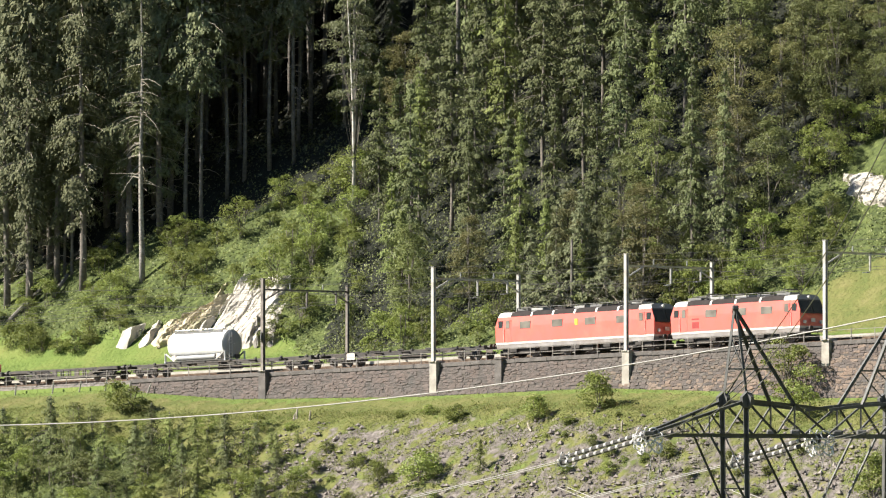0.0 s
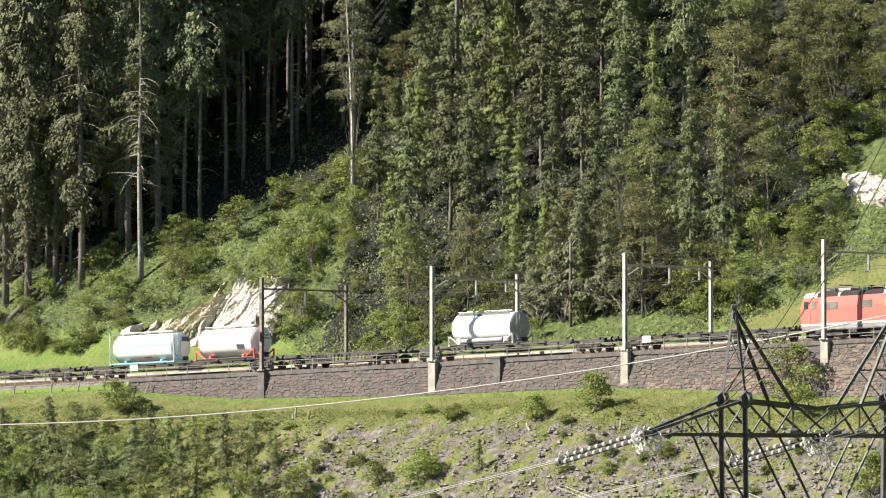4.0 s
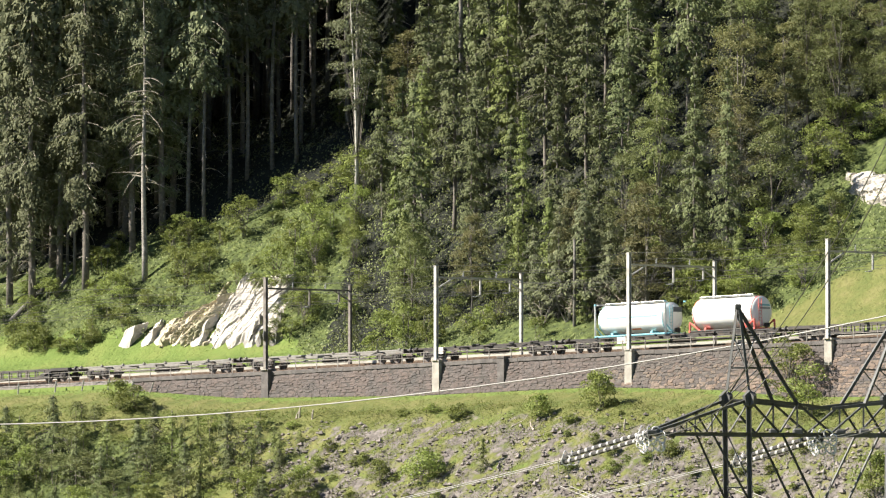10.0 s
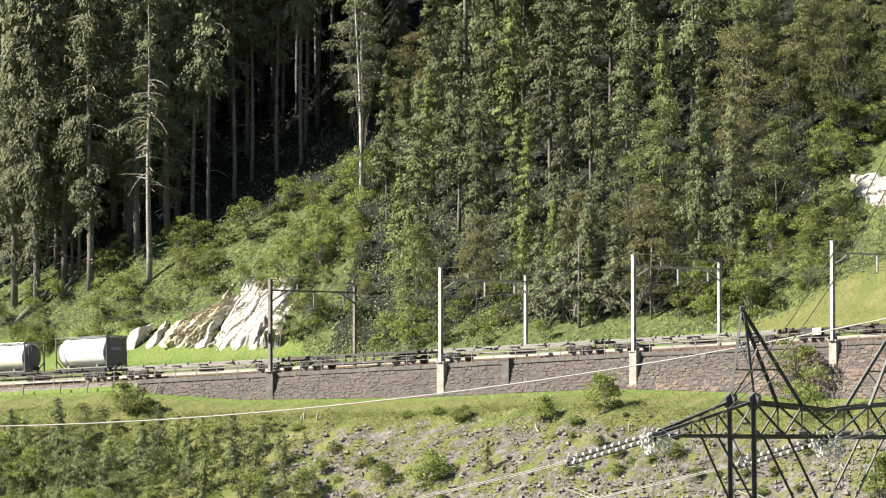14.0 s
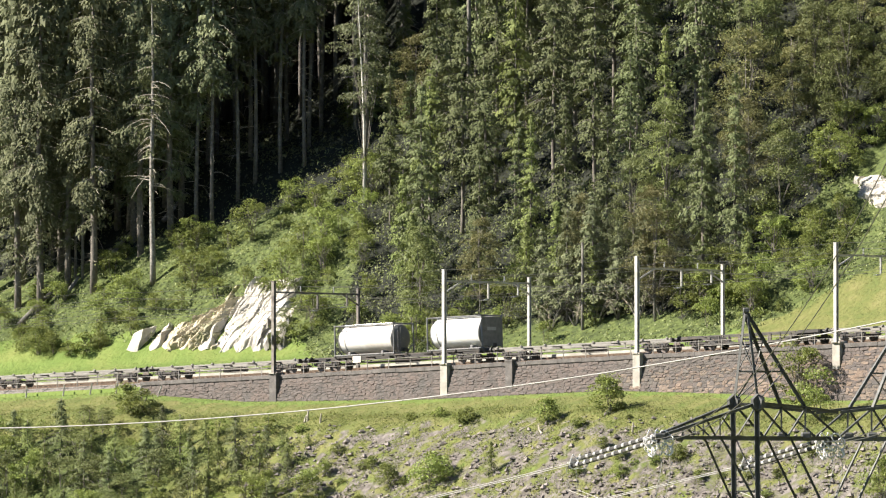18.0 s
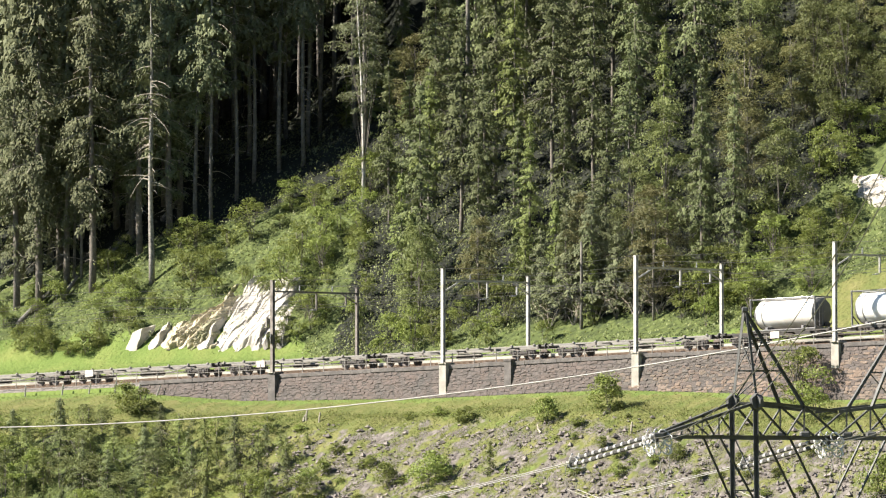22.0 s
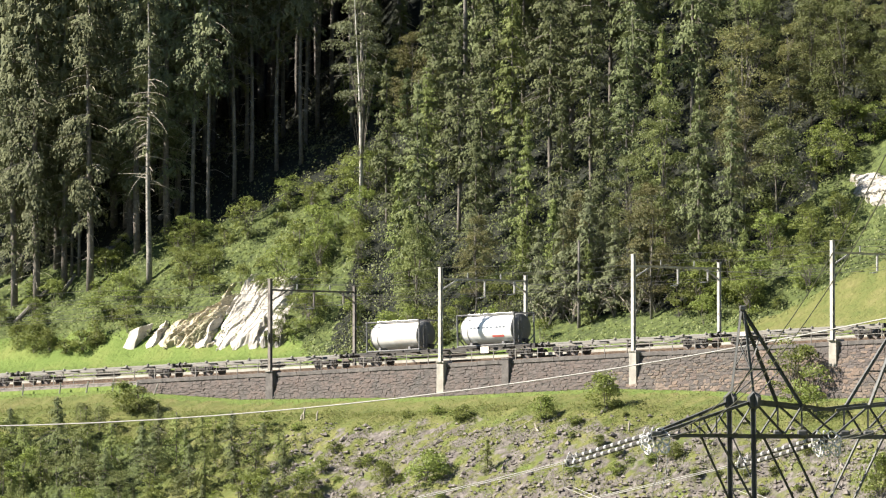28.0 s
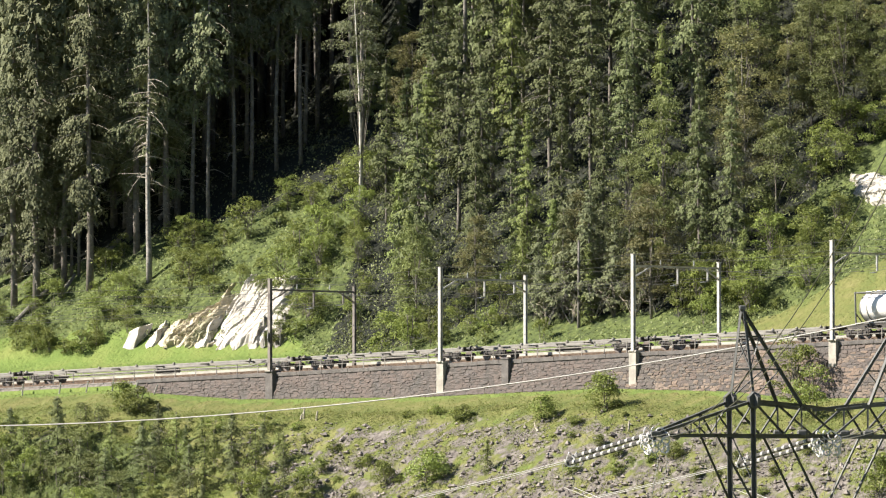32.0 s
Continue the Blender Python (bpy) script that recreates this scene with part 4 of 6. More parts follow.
def plant(kind, x, y, size=1.0, turn=0.0, tall=1.0, label="", sink=0.0):
    m = Matrix.Translation((x, y, ground_z(x, y) - sink)) @ Matrix.Rotation(turn, 4, "Z") @ Matrix.Diagonal((size, size, size * tall, 1))
    if kind.name not in PLANTED:
        PLANTED.add(kind.name)
        kind.matrix_basis = m
        ob = kind
    else:
        ob = copy_thing(kind, m)
        ob.matrix_basis = m
    if label:
        tagged(ob, label)
    return ob


SPRUCES = [grow_spruce("spruce", "tall dark green spruce in the mountain forest", h, 0.08, w, k, SPRUCE) for k, (h, w) in enumerate(((21, 2.9), (18, 2.6), (24, 3.2), (16, 2.5)))]
SPRUCES += [grow_spruce("spruce", "sunlit yellow-green spruce in the mountain forest", h, 0.06, w, 14 + k, FIR) for k, (h, w) in enumerate(((19, 2.8), (15, 2.5)))]
TOPS = [grow_spruce("spruce", "slim dark green spruce in the rows behind", h, 0.28, w, 70 + k, SPRUCE if k < 2 else FIR, coarse=False, taper=0.75) for k, (h, w) in enumerate(((21, 3.0), (24, 3.3), (19, 2.9)))]
STAND = [grow_spruce("spruce", "tall spruce with a long bare trunk at the dark forest edge", h, b, w, 20 + k, SHADE, thin=0.9, dead=16, weep=0.75, taper=0.45, fine_to=25) for k, (h, b, w) in enumerate(((38, 0.14, 3.3), (36, 0.18, 3.1), (40, 0.12, 3.5)))]
HIGH = [grow_spruce("spruce", "very tall spruce with a long bare trunk inside the dark forest", h, b, 4.0, 44 + k, SHADE, SHADEBARK, thin=0.7, dead=14, stout=0.0052, weep=0.6, taper=0.5, fine_to=21) for k, (h, b) in enumerate(((42, 0.3), (40, 0.36)))]
BACK = [grow_spruce("spruce", "tall dark spruce filling the deep forest, added for its shade", 36, 0.2, 4.0, 51, SHADE, coarse=True)]
OFFVIEW = [grow_spruce("spruce", "tall dark spruce filling the deep forest, added for its shade", 29, 0.2, 3.9, 53, SHADE, thin=0.6, coarse=True)]
YOUNG = [grow_spruce("young_spruce", "young bright green spruce on the slope", h, 0.03, w, 40 + k, FIR, category="spruce") for k, (h, w) in enumerate(((9, 1.9), (12, 2.2), (6, 1.5)))]
DARKLING = [grow_spruce("young_spruce", "small dark green spruce in the thicket", h, 0.02, w, 47 + k, FIR if k else SPRUCE, category="spruce") for k, (h, w) in enumerate(((4.7, 1.7), (3.8, 1.5)))]
DUSKY = [grow_spruce("spruce", "dark spruce standing close behind the line", 13, 0.1, 3.1, 57, SHADE)]
BEECH = [grow_broadleaf("broadleaf_tree", "leafy green broadleaf tree in the mixed forest", h, w, 0.16, 60 + k, LEAF, BARK, clumps=60, leaves=215, leaf=0.21) for k, (h, w) in enumerate(((14, 3.1), (17, 3.6), (11, 2.7)))]
ASH = [grow_broadleaf("broadleaf_tree", "tall broadleaf tree with grey-green leaves and a thin pale trunk", 20, 2.5, 0.4, 81, PALE, BIRCH, lean=-0.03, clumps=44, leaves=215, leaf=0.22)]
TURNING = [grow_broadleaf("turning_tree", "broadleaf tree with olive and yellowing leaves", h, w, 0.2, 90 + k, GOLD, SILVER, clumps=60, leaves=215, leaf=0.21) for k, (h, w) in enumerate(((16, 3.4), (13, 3.0)))]
BUSHES = [grow_broadleaf("bush", "leafy green bush on the slope", h, w, 0.08, 100 + k, SHRUB, BARK, clumps=c, leaves=125, leaf=0.215, category="bush", stems=4) for k, (h, w, c) in enumerate(((2.6, 1.5, 15), (3.6, 1.9, 22), (1.7, 1.2, 9), (4.6, 2.1, 28)))]
SHADY = [grow_broadleaf("bush", "dark green leafy bush in the thicket", h, w, 0.05, 110 + k, LEAF if k else SHRUB, BARK, clumps=c, leaves=140, leaf=0.205, category="bush", stems=4) for k, (h, w, c) in enumerate(((2.8, 1.6, 16), (3.4, 1.8, 20)))]
ROUND = [grow_broadleaf("bush", "dense round green bush on the slope", h, w, 0.0, 120 + k, SHRUB, BARK, clumps=c, leaves=125, leaf=0.19, category="bush", stems=5) for k, (h, w, c) in enumerate(((2.6, 1.5, 34), (1.8, 1.4, 26)))]

taken = []


def free(x, y, gap):
    if any((x - a) ** 2 + (y - b) ** 2 < gap * gap for a, b in taken):
        return False
    taken.append((x, y))
    return True


# the tall trees at the forest edge, one by one
for k, (spot, kind, size, tall) in enumerate((
        ((-38.91, 668.00), STAND[0], 1.0, 1.0), ((-33.74, 665.30), STAND[1], 1.05, 1.0), ((-40.83, 673.40), STAND[2], 1.0, 1.0), ((-37.02, 672.10), STAND[2], 0.95, 1.0),
        ((-30.27, 670.40), STAND[0], 0.85, 1.0), ((-24.03, 666.80), HIGH[0], 0.9, 1.0), ((-22.55, 665.30), HIGH[1], 0.85, 1.1), ((-20.36, 668.20), HIGH[0], 0.9, 1.0), ((-18.70, 669.30), HIGH[1], 0.95, 1.0), ((-16.25, 669.20), HIGH[0], 0.9, 1.0), ((-13.99, 667.90), HIGH[1], 0.9, 1.0), ((-31.85, 675.70), STAND[2], 0.95, 1.0),
        ((-25.73, 669.90), STAND[1], 0.9, 1.0), ((-27.23, 674.00), STAND[0], 0.9, 1.0), ((-44.07, 673.90), STAND[1], 1.0, 1.0), ((-46.92, 676.40), STAND[2], 1.0, 1.0), ((-41.10, 669.60), STAND[2], 0.9, 1.0), ((-36.20, 668.90), STAND[0], 0.85, 1.0), ((-29.30, 666.30), STAND[1], 0.95, 1.0), ((-26.60, 667.40), STAND[2], 0.9, 1.0))):
    taken.append(spot)
    plant(kind, *spot, size, 1.7 * k, tall)
half_dead = grow_spruce("spruce", "thin spruce with a pale trunk and broken dead branches", 30, 0.42, 2.6, 33, SHADE, SCABBY, 0.5, dead=50, weep=0.6)
plant(half_dead, *(-28.02, 661.10), 1.0, 0.4)
for spot, high, lean in (((-34.84, 668.20), 9.5, 0.0), ((-35.61, 669.60), 8, 0.01), ((1.46, 656.50), 17, -0.005), ((11.03, 609.40), 7.5, 0.0)):
    ob = tagged(solid("dead_tree", Shape().path([(lean * high * t, 0, -0.6 + (high + 0.6) * t) for t in (0, 0.3, 0.6, 1)], 0.16 if high < 15 else 0.24, 8, 0.1 if high < 15 else 0.18), GREYWOOD, True), "bare bleached trunk of a dead tree", "dead tree")
    ob.location = (*spot, ground_z(*spot))
plant(ASH[0], *(-8.10, 654.30), 1.0, 0.0)

for k, (spot, kind, size) in enumerate((((36.45, 613.40), BUSHES[3], 0.75), ((38.10, 612.60), BUSHES[1], 0.9), ((37.90, 615.40), BEECH[0], 0.8),
                                        ((29.56, 619.80), TURNING[1], 0.8), ((31.50, 619.20), BEECH[0], 0.8), ((33.49, 619.70), BEECH[2], 0.9), ((31.09, 625.80), SPRUCES[3], 0.8), ((35.25, 620.30), TURNING[0], 0.7), ((33.19, 627.90), BEECH[1], 0.8), ((36.68, 619.60), SPRUCES[1], 0.8), ((39.41, 608.50), BEECH[1], 0.7), ((33.95, 614.60), BEECH[0], 0.85), ((38.93, 620.10), TURNING[0], 0.8), ((32.40, 612.70), BUSHES[3], 0.85), ((33.50, 611.30), BUSHES[1], 0.9), ((34.20, 614.20), BUSHES[3], 0.9), ((31.20, 611.40), BUSHES[1], 0.8))):
    taken.append(spot)
    plant(kind, *spot, size, 1.3 * k)

# unseen spruces left of the view, added to shade the forest
rng = random.Random(29)
for tries in range(420):
    p, n = rng.uniform(-220, -70), rng.uniform(22, 66)
    x, y = (float(a) for a in plan(p, n))
    if -0.16 < x / y < -0.066 and n > float(np.interp(p, [-260, -150, -85], [34, 31, 30])) and free(x, y, 5.0):
        plant(OFFVIEW[0], x, y, rng.uniform(0.85, 1.1), rng.uniform(0, 6.28))
# the forest behind, thick and dark; then the mixed wood over the line
rng = random.Random(11)
for tries in range(4700):
    p, n = rng.uniform(-145, 60), rng.uniform(14, 78)
    edge = float(np.interp(p, [-150, -85, -62, -50, -44, -36, -28, 22, 28, 36, 88], [26, 28, 36, 41, 40, 24, 15, 15, 26, 46, 50]))
    if n < edge:
        continue
    x, y = (float(a) for a in plan(p, n))
    if not -0.072 < x / y < 0.07 or ground_z(x, y) / y > 0.0685 or x / y > 0.046 and n < 36 or abs(x / y + 0.0129) < 0.0036 and 18 < n < 40:
        continue
    stand = p < -48 - 0.25 * (n - 40)
    if not free(x, y, (4.6 if x / y > -0.037 else 2.6 if n < edge + 9 else 3.8) if stand else 3.5 if n < edge + 14 else 4.4):
        continue
    deep = n - edge
    # cheap trees added just outside the view
    if not -0.066 < x / y < 0.066:
        plant(BACK[0], x, y, rng.uniform(0.8, 1.05), rng.uniform(0, 6.28))
    elif stand and x / y > -0.037:
        plant(rng.choice(HIGH), x, y, rng.uniform(0.9, 1.05), rng.uniform(0, 6.28))
    elif stand:
        plant(BACK[0] if deep > 7 and rng.random() < 0.7 else rng.choice(STAND), x, y, rng.uniform(0.8, 1.0), rng.uniform(0, 6.28), rng.uniform(0.92, 1.1))
    elif deep < 5:
        kind = rng.choice(YOUNG + BEECH[2:] + YOUNG[:2] + BUSHES[3:] + TURNING[1:])
        plant(kind, x, y, rng.uniform(0.6, 0.95), rng.uniform(0, 6.28), rng.uniform(0.9, 1.1))
    else:
        warm = p > 8 - 0.5 * deep
        kind = rng.choice(TURNING + BEECH + SPRUCES[:2]) if warm and rng.random() < 0.75 else rng.choice(TOPS) if deep > 11 else rng.choice(SPRUCES + SPRUCES + YOUNG[1:2] + BEECH[:1])
        plant(kind, x, y, rng.uniform(0.6, 0.95) if deep < 14 else rng.uniform(0.8, 1.05), rng.uniform(0, 6.28), rng.uniform(0.9, 1.12))

for k in range(36):
    n = 66 + 5.5 * (k % 5)
    x, y = (float(a) for a in plan(-82 + 1.25 * k - 0.93 * (n - 42), n))
    plant(BACK[0], x, y, 1.0 + 0.05 * (k % 4), 0.9 * k)

# shrubs over the bank behind the line
for tries in range(900):
    p, n = rng.uniform(-100, 60), rng.uniform(11, 42)
    lo = float(np.interp(p, [-100, -66, -58, -54, -40, -34, -22, 19.5, 25, 30, 32.5, 37, 60], [21, 20.3, 20, 24, 24, 17, 11, 11.5, 14.8, 19.5, 22.5, 27, 36]))
    hi = float(np.interp(p, [-100, -85, -62, -50, -44, -36, -28, 22, 36, 60], [25, 26, 32, 37.5, 37.5, 30, 18, 26, 34, 50]))
    if not lo < n < hi:
        continue
    x, y = (float(a) for a in plan(p, n))
    if abs(x / y) > 0.067 or x / y > 0.0565 and n > 19 or x / y > 0.0555 and n > 22.5 or -6 < p < 17 and n < 17 and rng.random() < 0.6 or not free(x, y, 1.3):
        continue
    plant(rng.choice(BUSHES), x, y, rng.uniform(0.5, 0.95), rng.uniform(0, 6.28), rng.uniform(0.8, 1.1))

for k, (spot, size) in enumerate((((-15.95, 638.90), 0.5), ((-15.20, 638.60), 0.6), ((-13.90, 637.80), 0.65), ((-15.10, 641.40), 0.5), ((-13.90, 642.60), 0.55), ((-13.20, 640.20), 0.7))):
    plant(SHADY[k % 2], *spot, size, 1.1 * k, 0.9)
for k, (spot, size) in enumerate((((19.41, 602.50), 0.8), ((21.05, 601.30), 0.9), ((22.77, 600.10), 0.85), ((24.42, 598.70), 0.8), ((20.51, 603.80), 0.9), ((22.05, 602.80), 1.0), ((23.69, 601.70), 0.9), ((25.69, 598.30), 0.8))):
    plant(BUSHES[(1, 3, 0)[k % 3]], *spot, size, 1.4 * k)
for k, (x, y) in enumerate(((7.60, 614.00), (9.77, 612.40), (11.92, 610.60), (14.06, 608.70), (16.19, 607.20), (10.77, 613.90), (13.17, 612.20))):
    plant(DUSKY[0], x, y, 0.7 + 0.12 * (k % 3), 1.9 * k, 0.9)
for k, ((x, y), size) in enumerate((((-33.66, 611.10), 1.1), ((-31.20, 610.40), 0.9), ((-28.73, 604.40), 1.2), ((-25.96, 601.30), 1.0), ((-23.10, 601.40), 1.1), ((-20.48, 594.50), 1.2), ((-18.26, 596.20), 1.0), ((-16.16, 592.00), 1.1), ((-36.63, 612.10), 1.0),
                                    ((-24.78, 605.10), 0.8), ((-20.95, 601.40), 0.7), ((-34.93, 607.90), 1.1), ((-31.37, 604.40), 1.0), ((-14.34, 594.50), 0.6))):
    taken.append((x, y))
    plant(DARKLING[k % 3 > 0], x, y, size, 2.3 * k)

for k, ((x, y), size) in enumerate((((-10.07, 675.00), 0.8), ((-7.67, 670.90), 0.9), ((-5.95, 669.80), 0.8), ((-6.93, 676.60), 1.0), ((-4.91, 672.30), 0.9), ((-9.09, 677.60), 0.7), ((-4.50, 675.30), 1.0))):
    plant(YOUNG[k % 2], x, y, size * 0.8, 1.1 * k)

# thicket and single bushes on the slope below
for tries in range(900):
    p, n = rng.uniform(-60, 10), rng.uniform(-32, -11.2)
    x, y = (float(a) for a in plan(p, n))
    bearing = x / y * 1000
    if bearing > -21.5 + 3 * math.sin(p) or bearing < -66:
        continue
    if free(x, y, 1.5):
        plant(rng.choice(BUSHES[:1] + SHADY * 2 + (DARKLING * 2 if n < -12 else [])), x, y, rng.uniform(0.55, 1.0) * (0.6 if n > -14 else 1), rng.uniform(0, 6.28), rng.uniform(0.8, 1.1))
for k, (spot, size) in enumerate((((-38.47, 660.30), 1.0), ((-33.77, 655.70), 1.1), ((-37.08, 658.90), 0.8), ((-32.46, 655.50), 0.7), ((-40.18, 662.60), 0.9), ((-26.86, 613.00), 1.2), ((-28.27, 615.20), 0.9), ((-35.39, 656.80), 0.7), ((12.60, 575.40), 1.15), ((-1.79, 578.10), 1.4), ((3.01, 574.80), 0.8), ((1.11, 584.20), 0.7), ((7.61, 578.00), 0.8), ((-9.55, 590.00), 0.5), ((-5.26, 581.30), 0.8),
                                  ((17.70, 563.30), 0.7), ((27.25, 566.60), 1.15), ((28.76, 560.90), 1.1), ((32.81, 543.30), 1.3), ((13.27, 564.70), 0.6), ((-6.69, 585.40), 0.4), ((9.73, 567.80), 0.5))):
    plant(YOUNG[2] if k == 10 else BUSHES[3 if k == 16 else 1] if k in (16, 17) else ROUND[k % 2], *spot, size * (0.6 if k == 10 else 0.95), 2.1 * k, 1.0, "round green bush at the edge of the meadow" if k < 6 else "round green bush standing alone on the stony slope", 0.25 * size)

rng = random.Random(41)
for tries in range(160):
    p, n = rng.uniform(-22, 56), rng.uniform(-23, -8.5)
    x, y = (float(a) for a in plan(p, n))
    if -0.024 < x / y < 0.064 and math.sin(0.45 * x + 0.3 * y) + 0.09 * (n + 14) > -0.3 and free(x, y, 1.5):
        plant(rng.choice(ROUND), x, y, rng.uniform(0.2, 0.5), rng.uniform(0, 6.28), rng.uniform(0.6, 0.9), "low green clump between the stones of the slope", 0.1)

for kind in SPRUCES + TOPS + STAND + HIGH + BACK + OFFVIEW + YOUNG + DARKLING + DUSKY + BEECH + ASH + TURNING + BUSHES + SHADY + ROUND:
    if kind.name not in PLANTED:
        for ob in (*kind.children_recursive, kind):
            bpy.data.objects.remove(ob)


# ---- what nobody could count: herbs, blades, stones ----
def strew(count, p0, p1, n0, n1, keep, seed):
    rng = np.random.default_rng(seed)
    p, n = rng.uniform(p0, p1, count), rng.uniform(n0, n1, count)
    x, y = plan(p, n)
    ok = keep(p, n, x, y, rng)
    x, y = x[ok], y[ok]
    return x, y, height(x, y), rng


def patchy(x, y, scale, shift=0.0):
    return np.sin(x * scale + shift) * np.cos(y * scale * 1.3 - shift) + 0.6 * np.sin(x * scale * 2.7 - y * scale * 2.1 + shift)


def herbs(name, label, material, count, p0, p1, n0, n1, keep, seed, tall, leaf, slim=0.5, category="plants"):
    x, y, z, rng = strew(count, p0, p1, n0, n1, keep, seed)
    k = len(x)
    rise = rng.random(k) ** 1.4 * tall * (1 + 0.5 * patchy(x, y, 0.9))
    ways = rng.normal(0, 0.6, (k, 3)) + (0.3, 0.1, 0.45)
    flat = 0.25 if category == "grass" else 0.5
    me = leaf_mesh(name, kites(np.stack([x, y, z + np.maximum(rise, 0.03)], -1), ways, rng.uniform(0.6, 1.4, k) * leaf, slim, rng, np.tile((-0.5, -0.15, 0.9), (k, 1)), flat), material)
    return tagged(new(name, me), label, category, kind="stuff")


bank = lambda p, n, x, y, rng: (n > np.interp(p, [-100, -66, -47, -37, -28, -20, 19.5, 25, 30, 32.5, 37, 60], [20.5, 19.8, 19.2, 18.2, 13, 10.5, 11, 14.6, 19.3, 22.3, 27, 36])) & (n < np.interp(p, [-110, -85, -62, -50, -44, -30, 24, 60], [22, 24, 36, 44, 42, 34, 30, 30])) & (x / y > -0.066) & (x / y < 0.066) & ~((p > -6) & (p < 14) & (n > 12.5) & (rng.random(len(x)) < 0.8))
herbs("undergrowth", "dense green brambles, ferns and herbs on the bank", LEAF, 90000, -110, 60, 10, 46, bank, 1, 0.8, 0.22, 0.55, "undergrowth")
meadow = lambda p, n, x, y, rng: (x / y > -0.066) & (x / y < 0.066) & (np.where(n > 9, n < np.interp(p, [-100, -66, -47, -37, -28, -20, 19.5, 25, 30, 32.5, 37, 60], [20.5, 19.8, 19.2, 18.2, 13, 10.5, 11, 14.6, 19.3, 22.3, 27, 36]), n > -10.5 + 1.5 * patchy(x, y, 0.4)))
herbs("meadow_grass", "short bright green meadow grass", BLADE, 26000, -110, 0, 9.1, 30, meadow, 2, 0.04, 0.13, 0.35, "grass")
herbs("meadow_grass", "sunlit grass on the bench below the wall", WEED, 30000, -64, 62, -12.5, -3.4, meadow, 3, 0.05, 0.13, 0.35, "grass")
herbs("slope_grass", "dry olive grass on the slope above the line", DRY, 9000, 14, 62, 9.2, 34, meadow, 6, 0.04, 0.12, 0.35, "grass")
floor_cover = lambda p, n, x, y, rng: (x / y > -0.066) & (x / y < -0.012) & (n > np.interp(p, [-110, -85, -62, -50, -44], [27, 29, 37, 42, 41])) & (patchy(x, y, 0.8, 1.0) > -0.5)
herbs("forest_floor_plants", "dark ferns and saplings on the shaded forest floor", SHADE, 40000, -125, -30, 26, 66, floor_cover, 8, 1.0, 0.27, 0.6, "undergrowth")
deep_cover = lambda p, n, x, y, rng: (x / y > -0.034) & (x / y < 0.0562) & (n > np.interp(p, [-50, -44, -36, -28, 22, 28, 36, 60], [48, 42, 25, 15, 15, 26, 46, 48])) & (patchy(x, y, 0.8, 1.0) > -1.3)
herbs("forest_floor_plants", "brambles and saplings under the mixed wood", SPRUCE, 70000, -50, 60, 17, 66, deep_cover, 12, 1.2, 0.27, 0.5, "undergrowth")
tufts = lambda p, n, x, y, rng: (x / y > -0.066) & (x / y < 0.066) & (patchy(x, y, 0.7, 2.0) + 0.12 * (n + 14) + 0.3 * rng.normal(size=len(x)) > -0.35)
herbs("slope_weeds", "patchy yellow-green weeds between the stones", WEED, 120000, -50, 62, -24, -8, tufts, 4, 0.25, 0.17, 0.3, "weeds")


def make_scree():
    keep = lambda p, n, x, y, rng: (x / y > -0.03) & (x / y < 0.066) & (rng.random(len(x)) < np.clip((-9.5 - n) / 6, 0, 1)) & (patchy(x, y, 0.45, 4.0) > -0.5)
    x, y, z, rng = strew(26000, -30, 62, -26, -8, keep, 7)
    k = len(x)
    base = np.array([(1, 0, 0), (0, 1, 0), (-1, 0, 0), (0, -1, 0), (0.1, 0.1, 0.75), (0, 0, -0.6)])
    size = 0.05 + 0.3 * rng.random(k) ** 6
    pts = base[None] * rng.uniform(0.6, 1.35, (k, 6, 3)) * size[:, None, None]
    a = rng.uniform(0, math.tau, k)
    c, s = np.cos(a)[:, None], np.sin(a)[:, None]
    px, py = pts[..., 0] * c - pts[..., 1] * s, pts[..., 0] * s + pts[..., 1] * c
    pts = np.stack([px + x[:, None], py + y[:, None], pts[..., 2] + z[:, None] + 0.2 * size[:, None]], -1).reshape(-1, 3)
    tri = np.array([(0, 1, 4), (1, 2, 4), (2, 3, 4), (3, 0, 4), (1, 0, 5), (2, 1, 5), (3, 2, 5), (0, 3, 5)])
    faces = (tri[None] + (np.arange(k) * 6)[:, None, None]).reshape(-1, 3)
    me = bpy.data.meshes.new("scree")
    me.from_pydata(pts.tolist(), [], faces.tolist())
    me.materials.append(SCREE)
    return tagged(new("scree", me), "loose grey-brown scree stones on the lower slope", "stones", kind="stuff")


def dead_shrub(spot, high, seed):
    """A leafless tangle of grey branches."""
    r = random.Random(seed)
    ob = tagged(new("dead_shrub"), "leafless grey shrub with tangled branches behind the line", "dead shrub", group="dead shrubs behind the line")
    for k in range(7):
        a, out = r.uniform(0, math.tau), r.uniform(0.2, 0.7) * high
        tip = Vector((math.cos(a) * out, math.sin(a) * out, high * r.uniform(0.55, 1.0)))
        stem = Shape().path([(0, 0, -0.3), tip * 0.35 + Vector((0, 0, 0.2)), tip * 0.7, tip], 0.06, 5, 0.015)
        for j in range(9):
            f = r.uniform(0.3, 0.95)
            b = tip * f
            e = b + Vector((r.uniform(-1, 1), r.uniform(-1, 1), r.uniform(-0.25, 0.8))) * high * 0.25
            stem.path([b, (b + e) / 2 + Vector((0, 0, 0.12)), e], 0.026, 4, 0.01)
        part("stem", stem, DEADWOOD if k % 2 else GREYWOOD, ob)
    ob.location = (*spot, ground_z(*spot))


